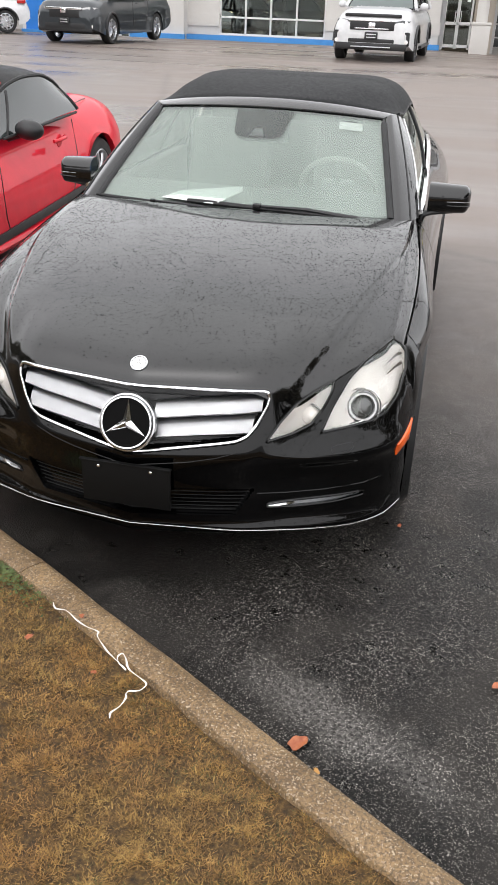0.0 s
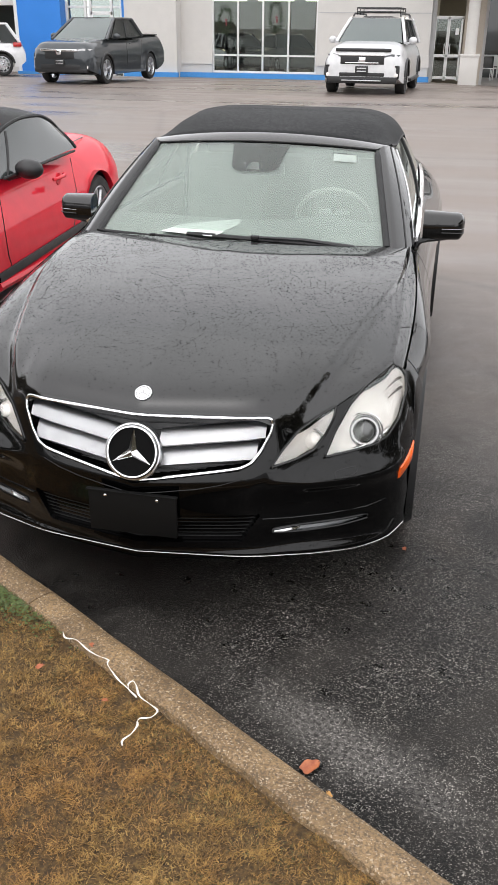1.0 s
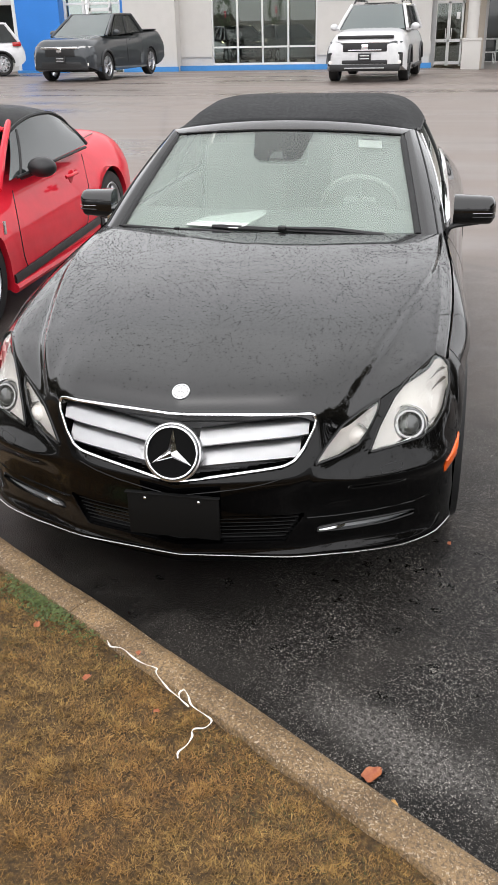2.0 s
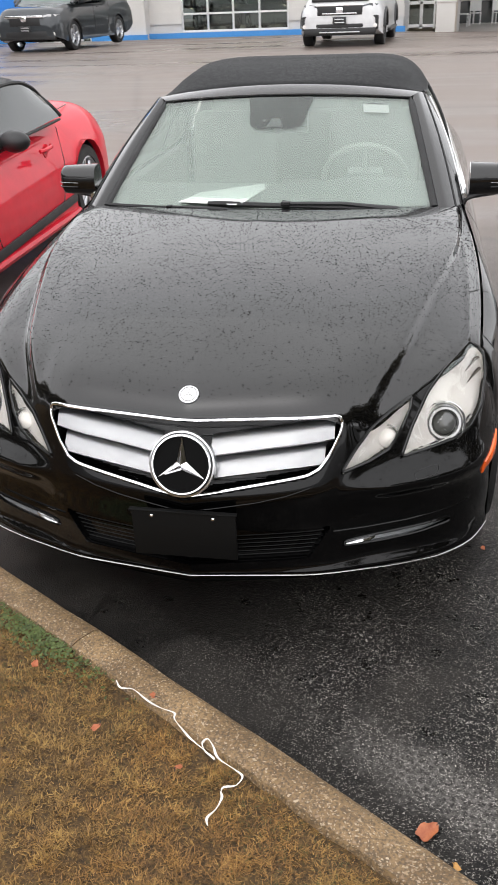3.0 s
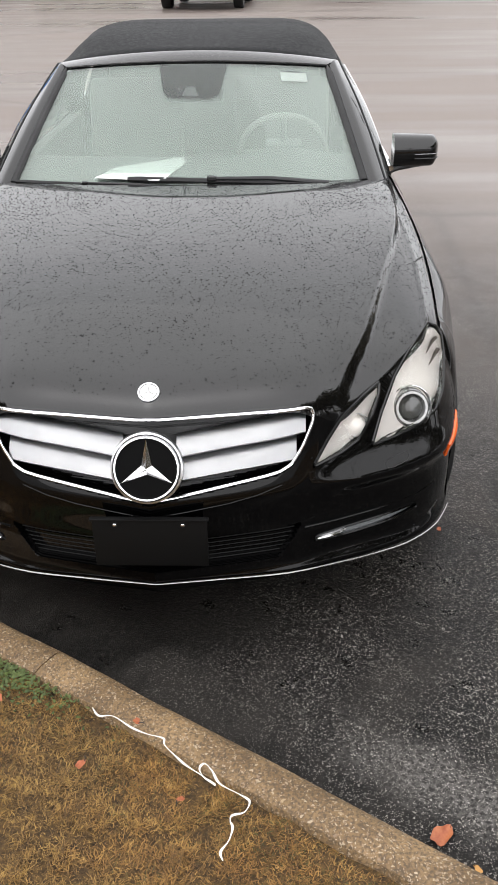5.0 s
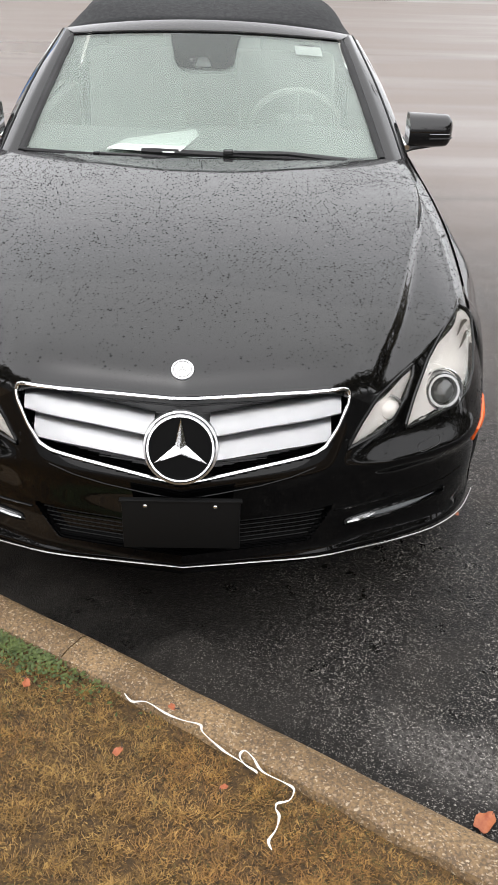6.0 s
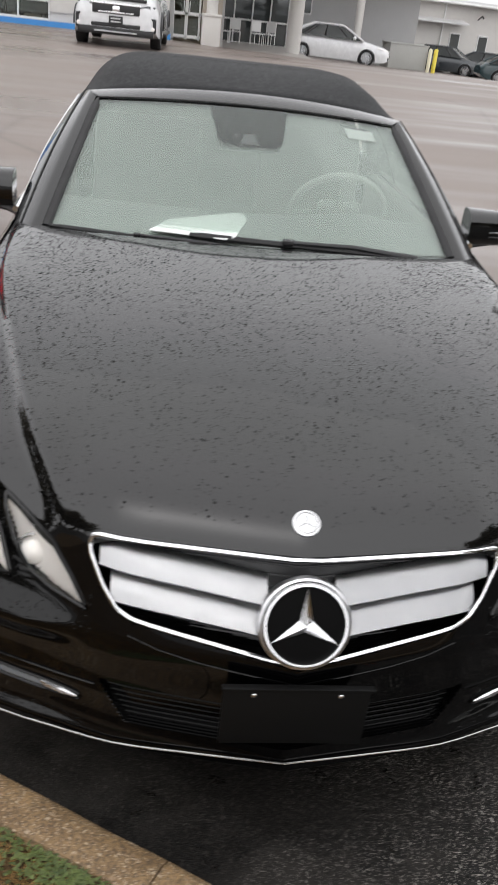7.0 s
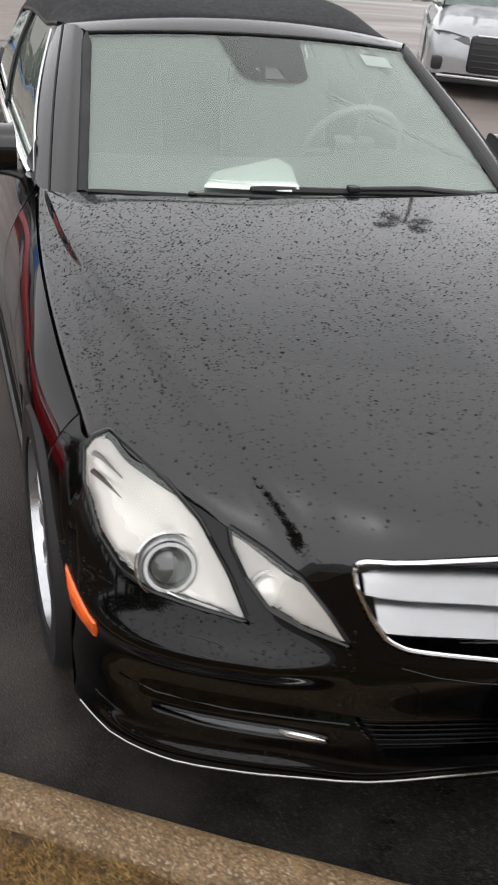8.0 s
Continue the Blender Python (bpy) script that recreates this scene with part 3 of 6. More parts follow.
def fallen_leaf(x, y, z, size, turn, material, label, curl=.35):
    outline = []
    for k in range(22):
        a = 2 * math.pi * k / 22
        r = size * (.5 + .16 * abs(math.cos(1.5 * a)) + .06 * math.sin(5 * a))
        outline.append((r * math.cos(a) * 1.25, r * math.sin(a) * .85))
    bm = bmesh.new()
    rings = []
    for f in (.0, .45, .8, 1.0):
        ring = []
        for px, py in outline:
            q = f * f
            ring.append(bm.verts.new((px * f, py * f, .004 + curl * size * q * (.35 + .5 * (py / size) ** 2 + .25 * math.sin(px / size * 4)))))
        rings.append(ring)
    for a, b in zip(rings, rings[1:]):
        for k in range(22):
            j = (k + 1) % 22
            bm.faces.new((a[k], a[j], b[j], b[k]) if a is not rings[0] else (a[0], b[j], b[k]))
    bmesh.ops.delete(bm, geom=[v for v in bm.verts if not v.link_faces], context="VERTS")
    bmesh.ops.solidify(bm, geom=list(bm.faces), thickness=.0015)
    ob = thing("leaf", label, "leaf", pose(x, y, z, 6, -4, turn), "fallen leaves")
    part("blade", bm, material, ob)
    part("stalk", tube([(size * .6, 0, .006), (size * .85, .004, .010), (size * 1.05, .012, .006)], .0012, sides=5), M_STEM, ob)


fallen_leaf(.695, -.592, .003, .038, 35, M_LEAF, "curled orange-brown dead leaf on the wet asphalt")
fallen_leaf(.757, -.673, .003, .015, 120, M_LEAF2, "small yellow dead leaf beside the kerb")
fallen_leaf(1.235, -.235, .003, .036, 200, M_LEAF, "orange-brown dead leaf on the wet asphalt")
fallen_leaf(.882, .56, .002, .014, 80, M_LEAF, "small red-brown dead leaf beside the front wheel")
for lx, ly, ls, lt in ((-.112, -.508, .017, 40), (.121, -.598, .013, 210), (-.352, -.315, .018, 100), (-.001, -.384, .015, 300)):
    fallen_leaf(lx, ly, .122, ls, lt, M_LEAF, "small reddish dead leaf caught in the dry grass")


def reflected_woods():
    """Unseen woods added on both sides for dark reflections: trunks and crowns of many small leaf clumps."""
    rng = np.random.default_rng(21)
    verts, faces = [], []

    def leaf(c, size):
        a, b = Vector(rng.normal(size=3)).normalized(), Vector(rng.normal(size=3)).normalized()
        b = (b - a * a.dot(b)).normalized()
        k = len(verts)
        for q in (a, b, -a * .8, -b * .9):
            verts.append(tuple(c + q * size))
        faces.append((k, k + 1, k + 2, k + 3))

    def limb(p, q, r0, r1):
        d = (q - p).normalized()
        x = d.orthogonal().normalized()
        y = d.cross(x)
        k = len(verts)
        for c, r in ((p, r0), (q, r1)):
            for i in range(6):
                verts.append(tuple(c + x * (r * math.cos(i * 1.0472)) + y * (r * math.sin(i * 1.0472))))
        for i in range(6):
            faces.append((k + i, k + (i + 1) % 6, k + 6 + (i + 1) % 6, k + 6 + i))

    for side, near in ((1, 19.0), (-1, -26.0)):
        for i in range(26):
            x, y = near + side * rng.uniform(0, 7), -20 + 36 * (i % 13) / 12 + rng.uniform(-1.2, 1.2)
            h = rng.uniform(6.5, 9.0)
            foot, top = Vector((x, y, lot(x, y) - .1)), Vector((x + rng.uniform(-.6, .6), y + rng.uniform(-.6, .6), h * .8))
            limb(foot, top, .26, .07)
            for _ in range(16):
                f = rng.uniform(.25, 1.0)
                c = foot.lerp(top, f) + Vector((rng.normal(0, 1.5), rng.normal(0, 1.5), rng.uniform(.3, 1.6)))
                limb(foot.lerp(top, f * .8), c, .06, .015)
                for _ in range(70):
                    leaf(c + Vector((rng.normal(0, .75), rng.normal(0, .75), rng.normal(0, .6))), rng.uniform(.12, .30))
    data = bpy.data.meshes.new("woods")
    data.from_pydata(verts, [], faces)
    data.materials.append(M_WOODS)
    tagged(new("woods", data), "unseen dark woods added along both sides for the paint to reflect", "woods", kind="stuff")


reflected_woods()


# ---- the black convertible ----
car = thing("convertible_car", "black convertible coupe with black cloth roof, wet with rain drops", "car")
GRILLE = [(0, .657), (.405, .661), (.422, .655), (.428, .640), (.424, .613), (.398, .558), (.370, .520), (.334, .503), (0, .461)]
GRILLE_ALL = [(x, z) for x, z in GRILLE] + [(-x, z) for x, z in GRILLE[::-1] if x > 0]
SMALL = [(.430, .503), (.466, .560), (.507, .610), (.56, .642), (.614, .668), (.612, .636), (.592, .588), (.558, .543), (.505, .520)]
BIG = [(.777, .739), (.806, .724), (.825, .700), (.832, .645), (.821, .585), (.792, .549), (.748, .535), (.677, .527), (.594, .517), (.619, .590), (.659, .668), (.704, .709)]
DUCT = [(.440, .262), (.53, .256), (.65, .262), (.745, .274), (.745, .290), (.65, .288), (.53, .283), (.445, .278)]
INTAKE = [(-.40, .335), (-.34, .238), (.34, .238), (.40, .335)]        # wide lower air intake behind the plate


def widened(poly, by):
    cx, cz = sum(q[0] for q in poly) / len(poly), sum(q[1] for q in poly) / len(poly)
    return [(x + by * (x - cx) / math.hypot(x - cx, z - cz), z + by * (z - cz) / math.hypot(x - cx, z - cz)) for x, z in poly]


SMALL_WIDE, BIG_WIDE = widened(SMALL, -.001), widened(BIG, -.001)


def arch(y, wheel, r=.352, axle=.325):
    d = abs(y - wheel)
    return axle + math.sqrt(r * r - d * d) if d < r else 0.0


def skin(s, w):
    """The front skin, hollowed where lamps, grille and air intakes sit."""
    low = max(.174, arch(plan_y(s), .84))
    z = low + (nose_top(s) - low) * w
    x, y, z = nose(s, z)
    if inside(x, z, GRILLE_ALL):
        y += .055
    elif inside(x, z, SMALL_WIDE) or inside(x, z, BIG_WIDE):
        y += .045
        x -= .02 * s
    elif inside(x, z, DUCT):
        y += .035
    elif inside(x, z, INTAKE):
        y += .030
    return (x, y, z)


part("bumper", patch(skin, span(0, 1, 230), span(0, 1, 130), mirror=True), M_BLACK, car, smooth=50)


def nose_at(x, z, out=0.0):
    """The skin's point at a given x and z."""
    side, x = (1 if x >= 0 else -1), abs(x)
    a, b = 0.0, 1.0
    for _ in range(34):
        m = (a + b) / 2
        if nose(m, z)[0] < x:
            a = m
        else:
            b = m
    px, py, pz = nose(a, z)
    e = .01
    qx, qy, _ = nose(min(1, a + e), z)
    ox, oy, _ = nose(max(0, a - e), z)
    n = Vector((qy - oy, -(qx - ox), .25 if z > .46 else 0)).normalized()
    return (side * (px + n.x * out), py + n.y * out, pz + n.z * out)


# bonnet
def bonnet_skin(u, v):
    x, y, z = bonnet(u, v)
    if v == 0 or u == 1 or v == 1:
        z -= .006
    return (x, y, z)


bonnet_us = [0] + span(.012, .30, 20) + span(.306, .96, 130) + [.974, .988, 1]
bonnet_vs = [0] + span(.006, .994, 120) + [1]
part("bonnet", patch(bonnet_skin, bonnet_us, bonnet_vs, mirror=True), M_WET_BLACK, car, "black bonnet beaded with rain", smooth=60)


def beads(name, spots, label):
    """Rain beads as flattened domes; spots: (place, normal, radius, stretch)."""
    verts, faces = [], []
    seg = 7
    for p, n, r, eb in spots:
        tx = n.orthogonal().normalized()
        ty = n.cross(tx)
        b = len(verts)
        for rr, hh in ((1, -.08), (.75, .38)):
            for k in range(seg):
                a = 2 * math.pi * k / seg
                verts.append(tuple(p + (tx * math.cos(a) * eb + ty * math.sin(a)) * (r * rr) + n * (r * hh)))
        verts.append(tuple(p + n * (r * .54)))
        for k in range(seg):
            j = (k + 1) % seg
            faces += [(b + k, b + j, b + seg + j, b + seg + k), (b + seg + k, b + seg + j, b + 2 * seg)]
    data = bpy.data.meshes.new(name)
    data.from_pydata(verts, [], faces)
    for poly in data.polygons:
        poly.use_smooth = True
    data.materials.append(M_DROP)
    tagged(new(name, data), label, "water drops", kind="stuff")


def normal_of(f, u, v, e=.006):
    p = Vector(f(u, v))
    n = (Vector(f(u + e, v)) - p).cross(Vector(f(u, v + e)) - p).normalized()
    return p, (-n if n.z < 0 else n)


def build_drops():
    """Separate rain beads on the bonnet and on the upturned faces of the bumper."""
    rng = np.random.default_rng(3)
    size = lambda: rng.choice([.0009, .0015, .0020, .0028], p=[.36, .38, .20, .06]) * rng.uniform(.8, 1.2)
    spots = []
    for _ in range(27000):
        u, v = rng.uniform(-.985, .985), rng.uniform(.025, .985)
        if rng.uniform() > .40 + .40 * ease((v - .06) / .25) + .2 * v or noise.noise(Vector((u * 5, v * 7, 2))) < rng.uniform(-.9, .25):
            continue
        au = abs(u)
        p = Vector(bonnet(au, v))
        if (Vector(bonnet(min(1, au + .01), v)) - p).length < rng.uniform(0, .0105):
            continue
        p, n = normal_of(bonnet, min(au, .99), min(v, .99))
        if u < 0:
            p.x, n.x = -p.x, -n.x
        spots.append((p, n, size() * 1.05, rng.uniform(1.0, 1.35)))
    beads("rain_drops", spots, "beads of rain water standing on the black bonnet")
    spots = []
    for k in range(2600):
        sd, s_ = (1 if k % 2 else -1), rng.uniform(.30, .86)
        z = rng.uniform(.455, .535) if k % 5 else rng.uniform(.190, .212)
        p, n = normal_of(nose, s_, z)
        if inside(p.x, z, widened(SMALL, .006)) or inside(p.x, z, widened(BIG, .006)) or noise.noise(Vector((s_ * 12, z * 40, sd))) < rng.uniform(-.8, .3):
            continue
        spots.append((Vector((sd * p.x, p.y, p.z)), Vector((sd * n.x, n.y, n.z)), size() * .9, rng.uniform(1.0, 1.5)))
    beads("rain_drops", spots, "beads of rain water on the upper faces of the black bumper")


build_drops()

# sides
belt_x = smooth_curve((1.62, 1.8, 2.4, 3.2, 3.7, 4.2, 4.5, 4.68), (.781, .785, .775, .750, .720, .66, .58, .50))
belt_z = smooth_curve((1.62, 2.0, 3.0, 3.6, 4.2, 4.5, 4.68), (.928, .936, .952, .975, .985, .97, .93))
flank_x = smooth_curve((.66, .84, 1.15, 1.5, 2.1, 3.0, 3.45, 3.7, 4.2, 4.5, 4.68), (.897, .906, .897, .886, .882, .886, .899, .900, .875, .80, .66))


def wing_edge(y):
    a, b = 0.0, 1.0
    for _ in range(26):
        m = (a + b) / 2
        if bonnet(1, m)[1] < y:
            a = m
        else:
            b = m
    x, _, z = bonnet(1, a)
    return x + .004, z - .001


def flank(y, r, top):
    xe, ze = top(y)
    low = max(.20, arch(y, .84), arch(y, 3.60))
    z = ze + (low - ze) * r
    xm, zm = flank_x(y), .46 + .17 * ease((y - .664) / .30)
    if z > zm:
        x = xm - (xm - xe) * ((z - zm) / (ze - zm)) ** (2.6 + 1.6 * (1 - ease((y - .7) / .9)))
    else:
        x = xm - .035 * ((zm - z) / .43) ** 2
    if z < .60 and .9 < y < 3.5:
        x -= .008 * math.exp(-((z - .52) / .05) ** 2)
    return (x, y, z)


def sheet(top, y0, y1, n):
    return lambda u, v: flank(y0 + (y1 - y0) * u, v, top), span(0, 1, n), [0, .02, .05] + span(.09, 1, 26)


belt = lambda y: (belt_x(y), belt_z(y))
pair("front_wing", *sheet(wing_edge, .664, 1.60, 60), M_BLACK, car, smooth=50)
pair("door", *sheet(belt, 1.606, 2.97, 50), M_BLACK, car, "long black coupe door", smooth=50)
pair("rear_wing", *sheet(belt, 2.976, 4.68, 90), M_BLACK, car, smooth=50)
part("boot_lid", patch(lambda u, v: ((2 * u - 1) * belt_x(3.7 + .98 * v), 3.7 + .98 * v, belt_z(3.7 + .98 * v) + .03 * (1 - (2 * u - 1) ** 2)), span(0, 1, 24), span(0, 1, 20)), M_BLACK, car)
part("rear_bumper", patch(lambda u, v: ((2 * u - 1) * (.50 + .16 * math.sin(v * 3.14) ** .5), 4.68 + .05 * math.sin(v * 3.14) * (1 - (2 * u - 1) ** 2), .20 + .73 * v), span(0, 1, 20), span(0, 1, 14)), M_BLACK, car)
part("underbody", box((1.64, 3.9, .10), (0, 2.45, .25), .03), M_PLASTIC, car)
for sg in (1, -1):
    part("sill_trim", tube([(sg * .868, y, .20) for y in span(1.25, 3.2, 12)], .014), M_PLASTIC, car)
part("engine_bay_panel", box((1.45, .6, .3), (0, .95, .45), .05), M_PLASTIC, car)
for wy in (.84, 3.60):
    for sg in (1, -1):
        part("wheel_liner", patch(lambda u, v: (sg * (.60 + .27 * v), wy + .348 * math.cos(math.pi * u), .325 + .348 * math.sin(math.pi * u)), span(0, 1, 24), span(0, 1, 3)), M_PLASTIC, car)


def wheel(parent, place, r, width, spokes, rim=M_ALLOY, name="wheel"):
    """Wheel about the local x axis; +x is the outer face."""
    w = thing(name, "", "")
    w.parent = parent
    w.matrix_basis = place
    rr = r * .72
    part("tyre", lathe([(rr, -width * .5), (r * .93, -width * .5), (r * .985, -width * .40), (r, -width * .2), (r, width * .2), (r * .985, width * .40), (r * .93, width * .5), (rr, width * .5)], close=True), M_RUBBER, w)
    bm = lathe([(rr * .99, -width * .45), (rr * .90, -width * .1), (rr * .90, width * .30), (rr * 1.005, width * .46), (rr * .94, width * .48), (rr * .87, width * .28), (rr * .86, -width * .1), (rr * .95, -width * .45)], close=True)
    for k in range(spokes):
        a = 2 * math.pi * k / spokes
        m = Matrix.Rotation(a, 4, "X")
        pts = [m @ Vector((width * .34, 0, rr * .10)), m @ Vector((width * .38, 0, rr * .5)), m @ Vector((width * .34, 0, rr * .92))]
        tube(pts, [rr * .11, rr * .085, rr * .11], bm, 6, up=(1, 0, 0), flat=.6)
    lathe([(rr * .20, width * .25), (rr * .20, width * .40), (rr * .12, width * .43), (.001, width * .43)], bm)
    part("rim", bm, rim, w)
    part("brake_disc", lathe([(rr * .66, .0), (rr * .66, .02), (.02, .02)]), M_SATIN, w)


for wx, wy, turn in ((.780, .84, 0), (-.780, .84, 180), (.785, 3.60, 0), (-.785, 3.60, 180)):
    wheel(car, pose(wx, wy, .322, 0, 0, turn), .322, .235, 10)

# grille: chrome surround, two pairs of satin bars, ring and star
frame_line = [nose_at(x, z, .006) for x, z in rounded(GRILLE_ALL, 3, .22)]
part("grille_surround", tube(frame_line, .0048, sides=8, closed=True), M_CHROME, car, "chrome grille surround")
part("grille_recess", patch(lambda u, v: (lambda p: (p[0], p[1] + .052, p[2]))(nose_at((2 * u - 1) * (.35 + .07 * v), .475 + .185 * v)), span(0, 1, 40), span(0, 1, 8)), M_PLASTIC, car)
for i in range(9):
    z = .487 + i * .02
    part("grille_mesh_bar", tube([(lambda p: (p[0], p[1] + .046, p[2]))(nose_at(x, z)) for x in span(-.36, .36, 18)], .0022, sides=5), M_PLASTIC, car)


def grille_bar(side, z0, z1, drop, x0, x1):
    """A wide satin slat that dips towards the middle."""
    prof = [(-.5, .014), (-.45, -.002), (-.34, -.008), (0, -.001), (.42, .014), (.5, .026)]

    def f(u, v):
        x = x0 + (x1 - x0) * u
        i = v * (len(prof) - 1)
        k, out = prof[int(round(i))]
        zc = z0 + (z1 - z0) * u - drop * (1 - u) ** 2
        h = .049 + .006 * u
        z = zc + k * h
        p = nose_at(x, z)
        return (side * p[0], p[1] + .010 + out, p[2])
    part("grille_slat", patch(f, span(0, 1, 20), span(0, 1, len(prof) - 1), thick=.004), M_SATIN, car, "satin silver grille slat")


for side in (1, -1):
    grille_bar(side, .592, .622, .004, .070, .408)
    grille_bar(side, .534, .556, .004, .070, .384)
STAR = (0, .046, .5665)
tilt = pose(*STAR, -21, 0, 0)


def face_lathe(profile, m, seg=40, close=False):
    return lathe(profile, None, m @ Matrix.Rotation(radians(-90), 4, "Z"), seg, close)


part("emblem_disc", face_lathe([(.078, -.004), (.078, .004), (.001, .006)], tilt), M_EMBLEM, car)
part("emblem_ring", face_lathe([(.0770, -.006), (.0770, .010), (.0790, .014), (.0835, .014), (.0860, .008), (.0860, -.006)], tilt, 56, True), M_CHROME, car)
bm = bmesh.new()
for k in range(3):
    m = tilt @ Matrix.Rotation(radians(120 * k), 4, "Y")
    tip, l, r, hub, back = (m @ Vector(p) for p in ((0, -.008, .076), (-.0135, -.006, .0078), (.0135, -.006, .0078), (0, -.019, 0), (0, -.005, 0)))
    v = [bm.verts.new(p) for p in (tip, l, hub, r, back)]
    for a in ((0, 1, 2), (0, 2, 3), (0, 4, 1), (0, 3, 4), (1, 4, 2), (2, 4, 3)):
        bm.faces.new([v[i] for i in a])
part("emblem_star", bm, M_CHROME, car, "three-armed chrome star", smooth=0)
part("emblem_collar", face_lathe([(.088, -.02), (.095, -.012), (.093, .004), (.088, .006)], tilt, 48, True), M_SATIN, car)
b0, b1 = Vector(bonnet(0, .026)), Vector(bonnet(0, .048))
badge = Matrix.Translation((0, bonnet(0, .036)[1] - .002, bonnet(0, .036)[2] + .002)) @ Matrix.Rotation(math.atan2(b1.z - b0.z, b1.y - b0.y) - math.pi / 2, 4, "X")
part("bonnet_badge", face_lathe([(.0285, -.008), (.0285, .0005), (.026, .0018), (.018, .002), (.001, .0024)], badge), M_SATIN, car, "round silver badge")

part("badge_ring", face_lathe([(.0215, .0016), (.0225, .0032), (.0237, .0016)], badge, 40, True), M_REFL, car)
bm = bmesh.new()
for k in range(3):
    m = badge @ Matrix.Rotation(radians(120 * k), 4, "Y")
    tube([tuple(m @ Vector((0, -.0022, .002))), tuple(m @ Vector((0, -.0022, .0185)))], [.0018, .0006], bm, 5, up=(1, 0, 0))
part("badge_star", bm, M_REFL, car)

# lamps
def lamp(poly, name, side, label):
    out = rounded(poly, 2, .12)
    cover = [nose_at(side * x, z, .004) for x, z in out]
    cx, cz = sum(p[0] for p in poly) / len(poly), sum(p[1] for p in poly) / len(poly)
    unit = thing(name, label, "")
    unit.parent = car

    def glass(shrink, o):
        bm = bmesh.new()
        rings = []
        for k in (1.0, .75, .5, .25):
            rings.append([bm.verts.new(nose_at(side * (cx + (x - cx) * k * shrink), cz + (z - cz) * k * shrink, o)) for x, z in out])
        mid = bm.verts.new(nose_at(side * cx, cz, o))
        for a, b in zip(rings, rings[1:]):
            for i in range(len(a)):
                j = (i + 1) % len(a)
                bm.faces.new((a[i], a[j], b[j], b[i]))
        for i in range(len(out)):
            bm.faces.new((rings[-1][i], rings[-1][(i + 1) % len(out)], mid))
        return bm
    pane = part("lamp_cover", glass(1.0, .005), M_COVER, unit, "clear lamp cover")
    pane.visible_shadow = False
    part("lamp_rim", tube(cover, .0046, sides=6, closed=True), M_GLOSS_BLACK, unit)
    # reflector bowl: a pan that follows the outline, deeper in the middle
    bm = bmesh.new()
    rings = []
    for k, deep in ((.985, -.004), (.93, -.026), (.72, -.038), (.4, -.042), (.12, -.043)):
        rings.append([bm.verts.new(nose_at(side * (cx + (x - cx) * k), cz + (z - cz) * k, deep)) for x, z in out])
    for a, b in zip(rings, rings[1:]):
        for i in range(len(a)):
            j = (i + 1) % len(a)
            bm.faces.new((a[i], a[j], b[j], b[i]))
    bm.faces.new(rings[-1])
    part("reflector", bm, M_LAMP, unit, "silver reflector")
    return unit


def aimed(x, z, out):
    """A frame at the skin, its x axis pointing out of the lamp, half-way to straight ahead."""
    p = Vector(nose_at(x, z, out))
    d = (Vector((math.copysign(.22, x), -1, .42))).normalized()
    return Matrix.Translation(p) @ d.to_track_quat("X", "Z").to_matrix().to_4x4()


